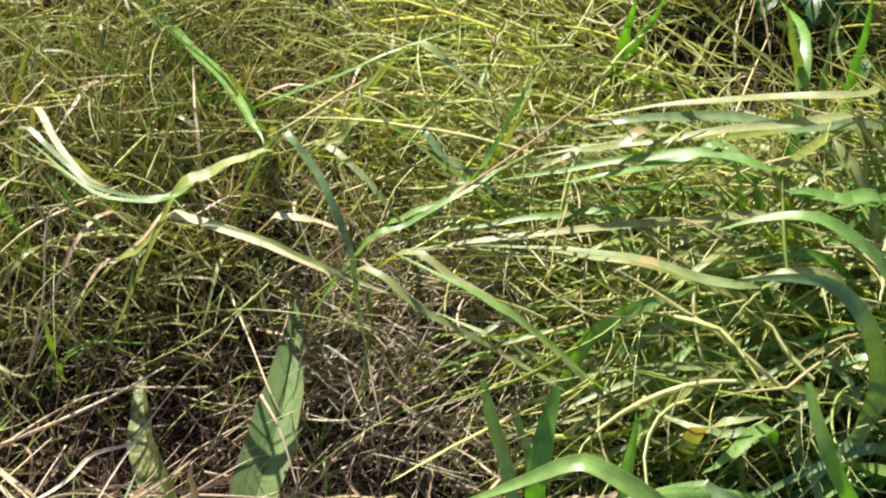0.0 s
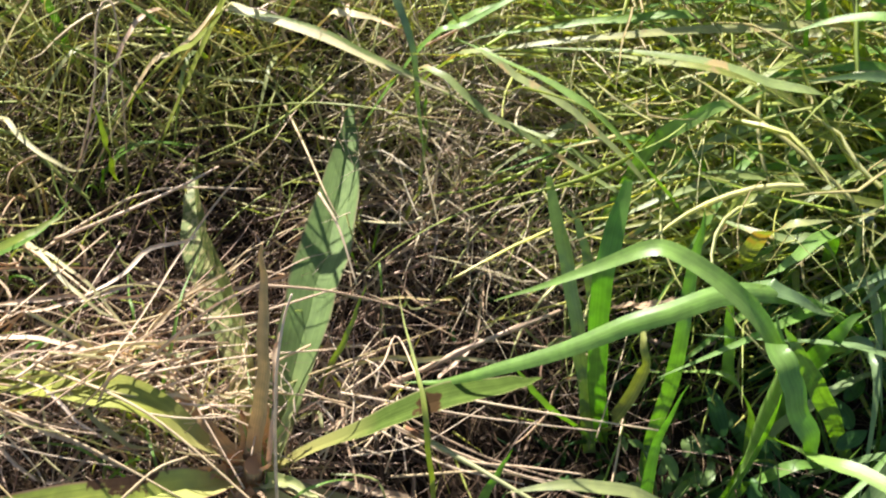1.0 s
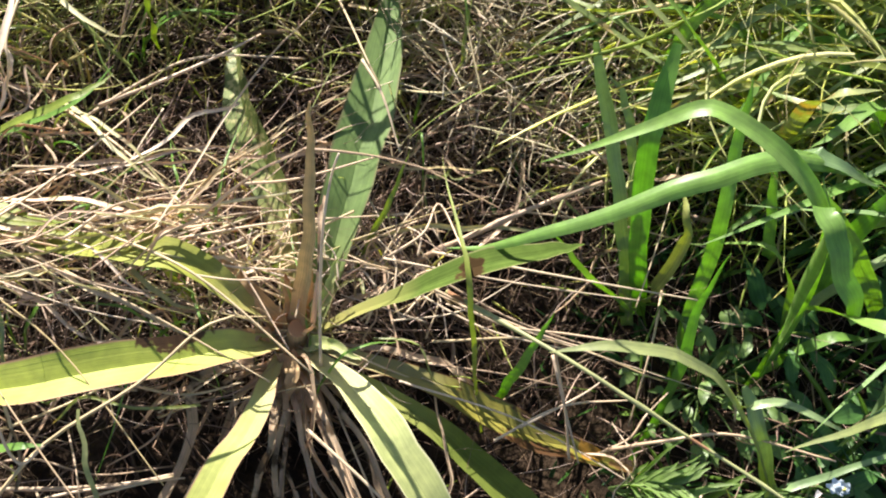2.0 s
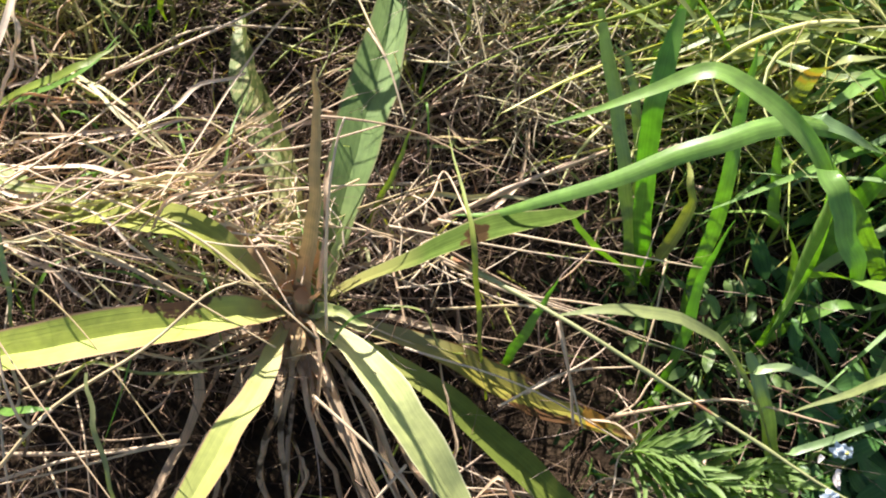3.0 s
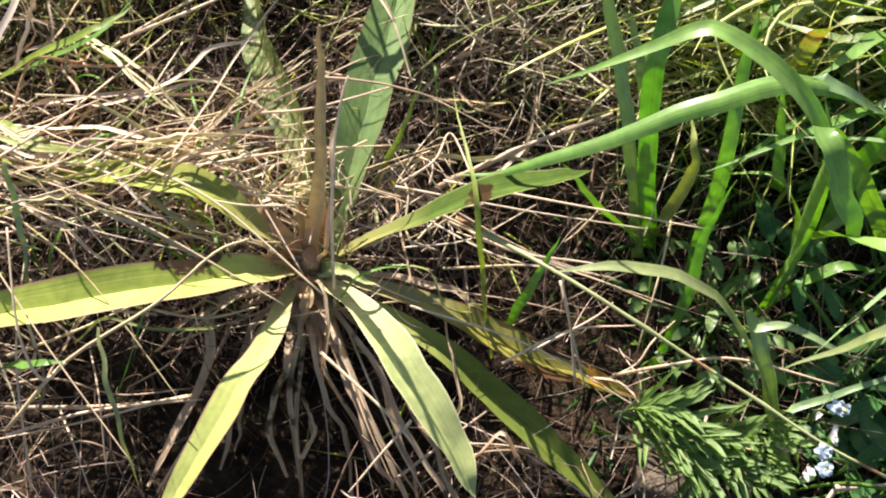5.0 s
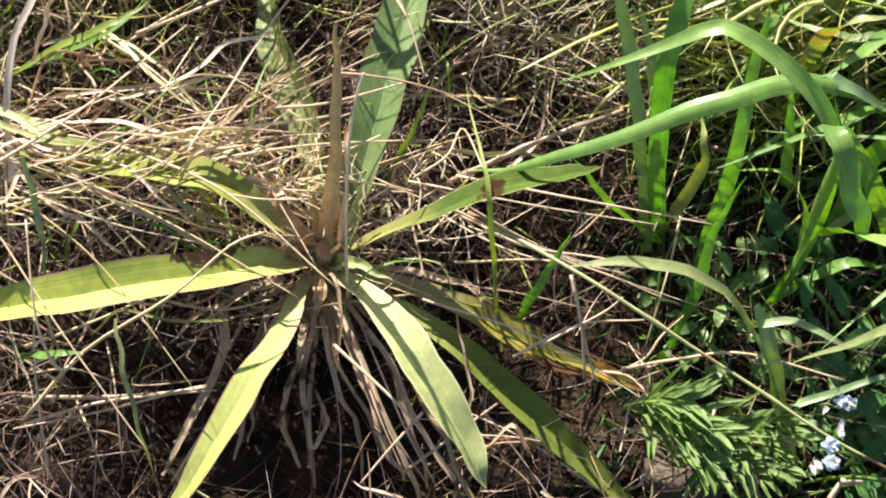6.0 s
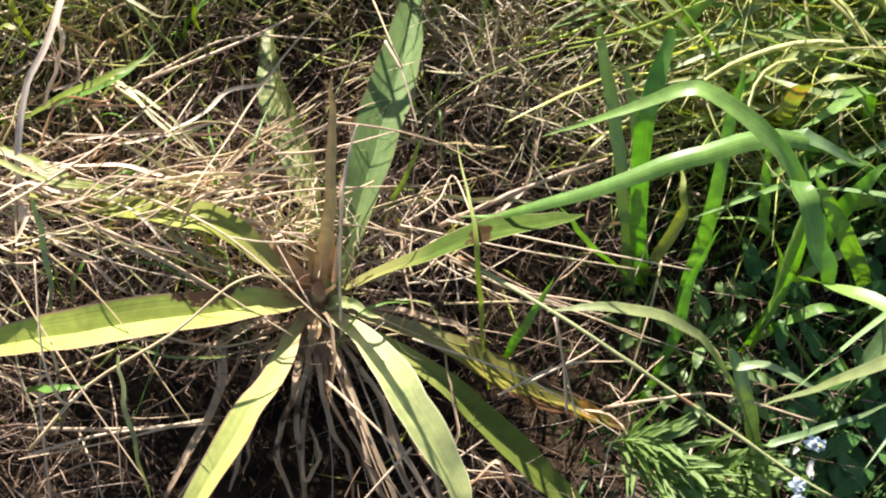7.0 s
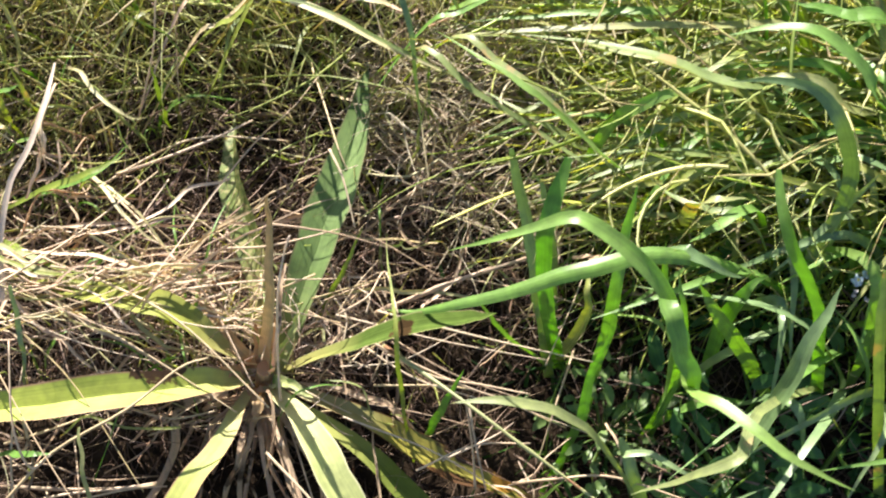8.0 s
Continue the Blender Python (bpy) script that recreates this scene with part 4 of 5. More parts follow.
blade(tuft_d, 0.0054, GRASS_YELLOW, [(0.001, 0.443, 0), (0.058, 0.402, 0.1), (0.069, 0.394, 0.15), (0.079, 0.4, 0.19), (0.081, 0.411, 0.2)], face=(0.3, -1, 0.3))
blade(tuft_d, 0.0054, GRASS_PALE, [(-0.058, 0.279, 0), (0.009, 0.258, 0.15), (0.067, 0.24, 0.15), (0.114, 0.244, 0.13), (0.164, 0.237, 0.12), (0.223, 0.233, 0.1)], "long half-dry blade leaning across litter")
blade(tuft_d, 0.00648, GRASS_PALE, [(-0.031, 0.289, 0), (0.035, 0.266, 0.17), (0.075, 0.252, 0.18), (0.115, 0.243, 0.18), (0.158, 0.233, 0.16), (0.185, 0.229, 0.14), (0.229, 0.224, 0.1)])
blade(tuft_d, 0.00504, GRASS, [(-0.05, 0.23, 0), (0.009, 0.268, 0.16), (0.034, 0.284, 0.18), (0.069, 0.314, 0.2), (0.093, 0.352, 0.2)])
blade(tuft_d, 0.0072, GRASS_PALE, [(-0.088, 0.451, 0), (-0.021, 0.432, 0.18), (0.021, 0.42, 0.19), (0.053, 0.418, 0.17), (0.092, 0.419, 0.14)], "whitish dry blade end")
blade(tuft_d, 0.00576, GRASS_BLUE, [(-0.058, 0.425, 0), (0.001, 0.387, 0.15), (0.038, 0.363, 0.16), (0.07, 0.358, 0.15), (0.099, 0.353, 0.13)])
blade(tuft_d, 0.00504, GRASS_PALE, [(-0.124, 0.389, 0), (-0.063, 0.355, 0.14), (-0.012, 0.327, 0.16), (0.019, 0.31, 0.15), (0.036, 0.315, 0.12)])
blade(tuft_d, 0.00432, STRAW, [(-0.208, 0.159, 0), (-0.159, 0.208, 0.12), (-0.143, 0.224, 0.13), (-0.128, 0.241, 0.15), (-0.126, 0.263, 0.15)])
blade(tuft_c, 0.00748, GRASS_PALE, [(0.342, 0.443, 0), (0.282, 0.407, 0.15), (0.203, 0.36, 0.17), (0.133, 0.324, 0.17), (0.07, 0.305, 0.15), (0.019, 0.303, 0.12)])
blade(tuft_c, 0.00792, GRASS_YELLOW, [(0.365, 0.394, 0), (0.305, 0.359, 0.1), (0.247, 0.325, 0.16), (0.192, 0.31, 0.18), (0.152, 0.309, 0.17), (0.118, 0.311, 0.16)])
blade(tuft_c, 0.01012, GRASS_BLUE, [(0.394, 0.567, 0), (0.34, 0.523, 0.15), (0.261, 0.458, 0.19), (0.201, 0.435, 0.2), (0.147, 0.407, 0.2), (0.125, 0.412, 0.18)], "broad blade lying over the bare soil")
blade(tuft_c, 0.0066, GRASS_YELLOW, [(0.394, 0.582, 0), (0.343, 0.534, 0.14), (0.283, 0.477, 0.18), (0.226, 0.442, 0.18), (0.168, 0.421, 0.18), (0.111, 0.423, 0.15)])
blade(tuft_c, 0.00836, GRASS, [(0.29, 0.435, 0), (0.227, 0.404, 0.2), (0.191, 0.386, 0.2), (0.15, 0.366, 0.19), (0.1, 0.361, 0.16)])
blade(tuft_c, 0.00748, GRASS_PALE, [(0.223, 0.456, 0), (0.173, 0.408, 0.19), (0.148, 0.384, 0.2), (0.124, 0.369, 0.2), (0.095, 0.369, 0.18)])
blade(tuft_c, 0.0088, STRAW, [(0.138, 0.413, 0), (0.206, 0.399, 0.19), (0.225, 0.395, 0.21), (0.246, 0.41, 0.19), (0.269, 0.42, 0.17)], "papery whitish leaf sheath")
blade(tuft_c, 0.00792, GRASS_YELLOW, [(0.357, 0.444, 0), (0.301, 0.402, 0.1), (0.285, 0.39, 0.15), (0.265, 0.382, 0.2)], face=(0, -1, 0.3), kind="strip")
blade(tuft_c, 0.01232, GRASS, [(0.394, 0.424, 0), (0.331, 0.393, 0.2), (0.292, 0.374, 0.22), (0.264, 0.367, 0.22)])
blade(tuft_c, 0.00572, GRASS_YELLOW, [(0.349, 0.63, 0), (0.293, 0.589, 0.1), (0.248, 0.556, 0.15), (0.202, 0.53, 0.2), (0.175, 0.527, 0.22)])
blade(tuft_c, 0.0105, GRASS_PALE, [(0.257, 0.302, 0), (0.249, 0.232, 0.1), (0.247, 0.214, 0.16), (0.257, 0.209, 0.19), (0.278, 0.22, 0.19)])
blade(tuft_c, 0.0095, GRASS_BLUE, [(0.178, 0.2, 0), (0.241, 0.169, 0.17), (0.255, 0.162, 0.19), (0.278, 0.164, 0.18), (0.3, 0.177, 0.16)])
blade(tuft_c, 0.0065, GRASS_YELLOW, [(0.23, 0.301, 0), (0.249, 0.234, 0.09), (0.254, 0.216, 0.13), (0.272, 0.235, 0.13)], "short yellowed blade")
blade(tuft_c, 0.006, DEAD_LEAF, [(0.181, 0.187, 0.07), (0.203, 0.179, 0.1), (0.221, 0.193, 0.1)], "withered tan blade")
blade(tuft_c, 0.011, GRASS_YELLOW, [(0.214, 0.251, 0.06), (0.219, 0.235, 0.12), (0.231, 0.237, 0.15), (0.239, 0.248, 0.16)])
blade(tuft_c, 0.006, GRASS_PALE, [(0.362, 0.242, 0), (0.294, 0.226, 0.15), (0.26, 0.218, 0.16), (0.234, 0.222, 0.15), (0.211, 0.241, 0.13)])
blade(tuft_c, 0.0095, GRASS, [(0.329, 0.297, 0), (0.291, 0.238, 0.15), (0.267, 0.201, 0.17), (0.254, 0.185, 0.16)])

tuft_e = tuft((0.42, 0.62, 0), "tall green grass tuft at the edge of bare soil")
blade(tuft_e, 0.0096, GRASS, [(0.125, 0.66, 0), (0.128, 0.555, 0.1), (0.13, 0.538, 0.16), (0.129, 0.521, 0.22)], face=(0, -1, 0.2))
blade(tuft_e, 0.0080, GRASS, [(0.123, 0.668, 0), (0.126, 0.561, 0.1), (0.143, 0.544, 0.16), (0.153, 0.531, 0.22)], face=(0, -1, 0.2))
blade(tuft_e, 0.0088, GRASS_BLUE, [(0.304, 0.695, 0), (0.284, 0.585, 0.1), (0.259, 0.562, 0.17), (0.234, 0.553, 0.22)], face=(0.2, -1, 0.2))
blade(tuft_e, 0.0080, GRASS, [(0.342, 0.695, 0), (0.317, 0.585, 0.1), (0.307, 0.589, 0.17), (0.298, 0.594, 0.22)], face=(0.2, -1, 0.2))
blade(tuft_e, 0.0072, GRASS_YELLOW, [(0.302, 0.71, 0), (0.274, 0.554, 0.14), (0.227, 0.526, 0.19), (0.175, 0.524, 0.22)])
blade(tuft_e, 0.0072, GRASS_BLUE, [(0.32, 0.701, 0), (0.298, 0.591, 0.1), (0.283, 0.579, 0.17), (0.279, 0.597, 0.2)])

tuft_f = tuft((-0.17, 0.13, 0), "small green grass shoot among dry litter")
blade(tuft_f, 0.005, GRASS, [(-0.245, 0.053, 0.04), (-0.206, 0.068, 0.07), (-0.18, 0.082, 0.09), (-0.165, 0.109, 0.1)])
blade(tuft_f, 0.003, GRASS_YELLOW, [(-0.185, 0.001, 0.06), (-0.156, 0.001, 0.075), (-0.117, 0.01, 0.08)])
blade(tuft_f, 0.004, GRASS_BLUE, [(-0.172, -0.033, 0.12), (-0.16, -0.052, 0.1), (-0.152, -0.068, 0.08), (-0.141, -0.094, 0.05)])
blade(tuft_f, 0.006, GRASS_YELLOW, [(-0.245, 0.016, 0.05), (-0.207, 0.006, 0.075), (-0.18, 0.003, 0.08), (-0.149, 0.008, 0.075)])
blade(tuft_f, 0.0038, GRASS_YELLOW, [(0.02, 0.06, 0.05), (0.026, 0.078, 0.08), (0.03, 0.096, 0.1), (0.03, 0.118, 0.115)], face=(0.3, -1, 0.4))
blade(tuft_f, 0.005, GRASS, [(-0.137, -0.133, 0.06), (-0.109, -0.129, 0.085), (-0.093, -0.119, 0.085)])
blade(tuft_f, 0.003, GRASS_PALE, [(-0.081, -0.099, 0.1), (-0.067, -0.122, 0.09), (-0.048, -0.148, 0.07), (-0.033, -0.167, 0.04)])
blade(tuft_d, 0.0075, HAY_LEAF, [(-0.195, 0.253, 0), (-0.125, 0.245, 0.15), (-0.099, 0.242, 0.17), (-0.047, 0.239, 0.175), (0.004, 0.235, 0.17), (0.053, 0.246, 0.15)], "long whitish half-dry blade leaning across litter")
blade(tuft_d, 0.0065, HAY_LEAF, [(-0.134, 0.284, 0), (-0.064, 0.276, 0.14), (-0.046, 0.274, 0.16), (-0.028, 0.279, 0.16), (-0.012, 0.292, 0.14)], "whitish dry blade end")
blade(tuft_d, 0.01, GRASS_YELLOW, [(-0.169, 0.198, 0), (-0.118, 0.246, 0.17), (-0.094, 0.269, 0.19), (-0.073, 0.286, 0.2), (-0.06, 0.295, 0.2)])
blade(tuft_d, 0.0075, GRASS_YELLOW, [(-0.219, 0.195, 0), (-0.152, 0.216, 0.12), (-0.127, 0.224, 0.15), (-0.115, 0.24, 0.17)])
blade(tuft_d, 0.005, HAY_LEAF, [(-0.311, 0.358, 0), (-0.258, 0.313, 0.14), (-0.212, 0.274, 0.16), (-0.181, 0.255, 0.16), (-0.161, 0.259, 0.15)])
blade(tuft_d, 0.006, GRASS_YELLOW, [(-0.01, 0.446, 0), (-0.027, 0.378, 0.16), (-0.036, 0.343, 0.17), (-0.054, 0.326, 0.16)])
blade(tuft_d, 0.0045, HAY_LEAF, [(-0.309, 0.18, 0), (-0.256, 0.225, 0.12), (-0.243, 0.236, 0.14), (-0.227, 0.256, 0.15)])
blade(tuft_f, 0.006, GRASS_YELLOW, [(-0.241, 0.034, 0.06), (-0.207, 0.054, 0.09), (-0.18, 0.069, 0.105), (-0.167, 0.083, 0.11), (-0.159, 0.1, 0.11)])
blade(tuft_f, 0.005, HAY_LEAF, [(-0.3, 0.007, 0), (-0.231, -0.002, 0.09), (-0.199, -0.006, 0.1), (-0.168, -0.008, 0.1), (-0.138, 0.002, 0.09)], "yellowish half-dry blade lying over straw")
blade(tuft_f, 0.004, GRASS_YELLOW, [(-0.297, -0.004, 0), (-0.227, -0.01, 0.09), (-0.19, -0.013, 0.1), (-0.159, -0.008, 0.1), (-0.14, 0.008, 0.09)])
blade(tuft_f, 0.0028, HAY_LEAF, [(-0.247, 0.114, 0), (-0.185, 0.082, 0.08), (-0.141, 0.059, 0.095), (-0.115, 0.051, 0.09), (-0.099, 0.053, 0.08)], "pale dry blade among litter")
blade(tuft_f, 0.0024, HAY_LEAF, [(-0.243, 0.104, 0), (-0.177, 0.081, 0.08), (-0.14, 0.068, 0.09), (-0.111, 0.057, 0.08), (-0.074, 0.035, 0.07)], "pale dry blade among litter")
blade(tuft_f, 0.006, GRASS_YELLOW, [(-0.301, 0.079, 0.05), (-0.272, 0.085, 0.09), (-0.254, 0.082, 0.09)])
blade(tuft_f, 0.006, GRASS, [(-0.319, 0.107, 0.05), (-0.28, 0.106, 0.1), (-0.262, 0.115, 0.11)])
blade(tuft_f, 0.005, GRASS_YELLOW, [(-0.275, 0.104, 0.04), (-0.27, 0.097, 0.09), (-0.279, 0.107, 0.12)])
blade(tuft_f, 0.005, GRASS_YELLOW, [(-0.26, 0.128, 0.04), (-0.259, 0.113, 0.09), (-0.272, 0.122, 0.12)])
blade(tuft_f, 0.0045, GRASS_YELLOW, [(-0.166, 0.159, 0.05), (-0.164, 0.156, 0.1), (-0.173, 0.166, 0.13)])
blade(tuft_f, 0.004, GRASS, [(-0.283, 0.083, 0.04), (-0.252, 0.085, 0.08), (-0.242, 0.096, 0.08)])
blade(tuft_f, 0.0035, HAY_LEAF, [(-0.307, 0.196, 0), (-0.247, 0.161, 0.08), (-0.218, 0.144, 0.09), (-0.187, 0.136, 0.09), (-0.174, 0.147, 0.08)], "pale dry blade among litter")
blade(tuft_f, 0.0034, GRASS_YELLOW, [(0.132, -0.004, 0.02), (0.11, 0.017, 0.1), (0.095, 0.038, 0.14), (0.08, 0.067, 0.14), (0.052, 0.113, 0.13)], "thin yellow-green upright blade")


# ---- dry stalks lying about, each loose ----
def stalk(radius, points, label="pale dry grass stalk lying on litter", material=STRAW, name="dry_stalk", **more):
    return single(name, tube(points, radius, radius * 0.5, 16, 6, **more), material, label, "stalk", "loose dry stalks")


stalk(0.0024, [(0.044, 0.077, 0.03), (0.069, 0.09, 0.06), (0.109, 0.124, 0.08), (0.149, 0.161, 0.085)], "thick grey-beige jointed stalk leaning on grass", knots=4)
stalk(0.0013, [(0.083, 0.045, 0.1), (0.154, 0.022, 0.128), (0.199, 0.009, 0.135), (0.233, 0.002, 0.132), (0.275, -0.009, 0.135), (0.314, -0.021, 0.14), (0.35, -0.028, 0.145)], "long thin green-brown flower stalk leaning over", STALK, knots=3)
stalk(0.0011, [(-0.141, -0.124, 0.05), (-0.108, -0.097, 0.06), (-0.081, -0.066, 0.06)], material=GOLD)
stalk(0.0009, [(-0.108, -0.136, 0.02), (-0.084, -0.156, 0.03), (-0.065, -0.176, 0.02)], material=STRAW)
stalk(0.001, [(-0.098, -0.188, 0.02), (-0.132, -0.124, 0.06), (-0.159, -0.057, 0.07)], material=GOLD)
stalk(0.0009, [(-0.052, -0.045, 0.03), (-0.053, -0.082, 0.03), (-0.076, -0.108, 0.015)], material=STRAW)
stalk(0.0009, [(-0.117, -0.177, 0.01), (-0.083, -0.152, 0.03), (-0.053, -0.148, 0.01)], material=STRAW)
stalk(0.0012, [(-0.125, -0.165, 0.03), (-0.089, -0.137, 0.035), (-0.056, -0.116, 0.03), (-0.029, -0.097, 0.015)], material=GOLD)
stalk(0.0008, [(-0.141, -0.137, 0.03), (-0.114, -0.122, 0.03), (-0.076, -0.116, 0.025), (-0.04, -0.092, 0.01)], material=STRAW)
stalk(0.0008, [(-0.104, -0.098, 0.03), (-0.082, -0.124, 0.04), (-0.061, -0.163, 0.02)], material=STRAW)
stalk(0.0013, [(-0.115, -0.165, 0.06), (-0.094, -0.12, 0.085), (-0.058, -0.073, 0.1), (-0.038, -0.035, 0.11), (-0.023, -0.019, 0.11)])
stalk(0.0012, [(-0.094, -0.121, 0.085), (-0.104, -0.134, 0.08), (-0.123, -0.116, 0.1), (-0.15, -0.069, 0.12)])
stalk(0.0016, [(-0.138, -0.148, 0.02), (-0.093, -0.133, 0.03), (-0.056, -0.115, 0.03), (-0.033, -0.1, 0.03)])
stalk(0.0011, [(0.029, -0.018, 0.045), (0.021, -0, 0.1), (0.013, 0.024, 0.16), (0.01, 0.043, 0.19), (0.011, 0.052, 0.205)], "whitish straw standing against the brown heart leaf", GOLD)
stalk(0.0010, [(0.078, 0.046, 0.09), (0.122, 0.042, 0.09), (0.159, 0.055, 0.08), (0.193, 0.063, 0.08)])
stalk(0.0010, [(0.21, 0.122, 0.05), (0.213, 0.076, 0.06), (0.218, 0.032, 0.03)])
stalk(0.0010, [(0.155, 0.035, 0.09), (0.172, 0.011, 0.08), (0.192, -0.012, 0.06)])
stalk(0.0009, [(0.153, -0.001, 0.05), (0.181, 0.026, 0.07), (0.19, 0.038, 0.08)])
stalk(0.0010, [(0.203, 0.005, 0.03), (0.218, 0.017, 0.05), (0.222, 0.031, 0.06), (0.233, 0.055, 0.05)])
stalk(0.0009, [(0.024, -0.016, 0.035), (0.069, -0.072, 0.045), (0.105, -0.106, 0.03)])
stalk(0.0010, [(0.027, -0.019, 0.035), (0.079, -0.078, 0.04), (0.119, -0.103, 0.02)])
stalk(0.0008, [(0.035, -0.02, 0.035), (0.094, -0.08, 0.04), (0.124, -0.101, 0.02)])
stalk(0.0011, [(0.101, -0.069, 0.05), (0.09, -0.096, 0.04), (0.081, -0.12, 0.03)])
stalk(0.0010, [(-0.03, -0.103, 0.04), (-0.051, -0.119, 0.045), (-0.082, -0.141, 0.04), (-0.122, -0.172, 0.05)])
stalk(0.0016, [(-0.016, -0.093, 0.045), (-0.019, -0.125, 0.04), (-0.028, -0.161, 0.02)])
stalk(0.0010, [(-0.059, 0.063, 0.1), (-0.027, 0.081, 0.1), (0.014, 0.116, 0.1)])
stalk(0.0009, [(-0.022, 0.081, 0.14), (-0, 0.088, 0.14), (0.024, 0.099, 0.13), (0.057, 0.113, 0.11)], "fine pale straw thread crossing the leaves")
stalk(0.0012, [(-0.208, 0.094, 0.05), (-0.151, 0.073, 0.07), (-0.102, 0.051, 0.08)])
stalk(0.0014, [(-0.179, 0.099, 0.06), (-0.146, 0.122, 0.075), (-0.118, 0.152, 0.08), (-0.098, 0.181, 0.08)], "reddish-beige dry stalk lying on litter")
stalk(0.0011, [(-0.019, 0.164, 0.12), (0.002, 0.145, 0.12), (0.025, 0.117, 0.11)])
stalk(0.0011, [(0.033, -0.05, 0.05), (0.091, -0.073, 0.05), (0.134, -0.097, 0.04)])
stalk(0.0013, [(0.103, -0.101, 0.02), (0.124, -0.072, 0.04), (0.143, -0.044, 0.05)])
stalk(0.0010, [(0.065, 0.044, 0.1), (0.11, 0.045, 0.09), (0.158, 0.049, 0.08), (0.186, 0.058, 0.07)])
stalk(0.0010, [(0.043, 0.053, 0.1), (0.058, 0.071, 0.11), (0.059, 0.098, 0.1), (0.085, 0.064, 0.12)])
stalk(0.0010, [(0.184, -0.018, 0.08), (0.171, 0.003, 0.1), (0.154, 0.026, 0.12)])
stalk(0.0011, [(-0.088, -0.06, 0.03), (-0.043, -0.057, 0.05), (-0.014, -0.037, 0.05)])
stalk(0.0009, [(0.14, -0.021, 0.07), (0.17, 0.01, 0.08), (0.207, 0.029, 0.08)])
stalk(0.0012, [(0.207, 0.005, 0.05), (0.234, 0.013, 0.08), (0.269, 0.028, 0.09), (0.33, 0.035, 0.09)])
single("dry_leaf", ribbon([(-0.19, -0.038, 0.08), (-0.206, -0.004, 0.1), (-0.216, 0.026, 0.115), (-0.219, 0.051, 0.12), (-0.223, 0.087, 0.125), (-0.241, 0.138, 0.125)], 0.0042, "strip", 0.15, 0.0006, face=(0.5, -0.45, 1), wander=1.0), GOLD, "whitish dry grass leaf bent over litter", "dry leaf")
single("dry_leaf", ribbon([(-0.221, 0.085, 0.124), (-0.214, 0.076, 0.118), (-0.215, 0.064, 0.105), (-0.219, 0.042, 0.085)], 0.0026, "strip", 0.15, 0.0006, face=(0.5, -0.45, 1), wander=1.0), GOLD, "thin whitish dry grass leaf bent sharply", "dry leaf")
stalk(0.0011, [(-0.228, 0.12, 0.13), (-0.219, 0.086, 0.13), (-0.212, 0.074, 0.125), (-0.216, 0.063, 0.1), (-0.221, 0.043, 0.08)])
stalk(0.0010, [(-0.2, -0.028, 0.08), (-0.185, -0.056, 0.07), (-0.173, -0.091, 0.04)])
stalk(0.0010, [(-0.198, 0.158, 0.04), (-0.192, 0.193, 0.1), (-0.2, 0.221, 0.13), (-0.2, 0.236, 0.14), (-0.19, 0.231, 0.13), (-0.17, 0.179, 0.04)], "thin dry stem bent over at its top")
stalk(0.0010, [(0.005, 0.294, 0.13), (0.039, 0.3, 0.17), (0.068, 0.318, 0.2), (0.095, 0.346, 0.22), (0.123, 0.391, 0.23)], "dark thin seed stalk leaning on grass", DEAD_LEAF)
stalk(0.0012, [(0.149, 0.556, 0.08), (0.18, 0.562, 0.09), (0.21, 0.586, 0.09), (0.236, 0.607, 0.09)], "pale forked twig over bare soil")
stalk(0.0012, [(-0.192, 0.083, 0.05), (-0.161, 0.128, 0.06), (-0.128, 0.156, 0.07), (-0.069, 0.187, 0.06)])
stalk(0.0010, [(-0.09, 0.265, 0.06), (-0.052, 0.219, 0.08), (-0.02, 0.181, 0.09), (-0.002, 0.167, 0.08)])

stalk(0.0014, [(0.227, 0.498, 0.15), (0.236, 0.579, 0.12), (0.246, 0.656, 0.1)], "whitish dry stem leaning over bare soil", GOLD)

ALONG, ACROSS = Vector((0.89, 0.45, 0)), Vector((-0.45, 0.89, 0))


def random_tuft(u, v, count, tall, width, materials, label, seed, spread=0.03, lean=(0, 0)):
    """A grass plant: blades fan out of one root, arch over and droop."""
    rng = random.Random(seed)
    base = ALONG * u + ACROSS * v
    clump = tuft(base, label)
    for i in range(count):
        turn = rng.uniform(0, math.tau)
        d = (ALONG * (math.cos(turn) + lean[0]) + ACROSS * (math.sin(turn) + lean[1])).normalized()
        h = tall * rng.uniform(0.55, 1.1)
        reach = h * rng.uniform(0.35, 1.1)
        droop = rng.uniform(0.0, 0.6)
        a = base + Vector((rng.uniform(-spread, spread), rng.uniform(-spread, spread), 0.0))
        b = a + d * reach * 0.25 + Vector((0, 0, h * 0.6))
        c = a + d * reach * 0.75 + Vector((0, 0, h))
        e = a + d * reach * 1.5 + Vector((0, 0, h * (1 - droop)))
        flat = rng.uniform(0, 1)
        blade(clump, width * rng.uniform(0.6, 1.15), rng.choice(materials), [a, b, c, e], face=(rng.uniform(-0.6, 0.4), 0.5 - flat, 1), fold=rng.uniform(0.08, 0.25), steps=14)


LUSH = "lush green grass tuft with broad blades"
random_tuft(0.33, -0.03, 4, 0.13, 0.009, (GRASS, GRASS_BLUE), LUSH, 31)
random_tuft(0.40, 0.06, 6, 0.15, 0.010, (GRASS, GRASS_BLUE), LUSH, 32)
random_tuft(0.47, -0.04, 6, 0.15, 0.010, (GRASS, GRASS_BLUE), LUSH, 33)
random_tuft(0.50, 0.10, 9, 0.16, 0.010, (GRASS, GRASS_BLUE), LUSH, 34)
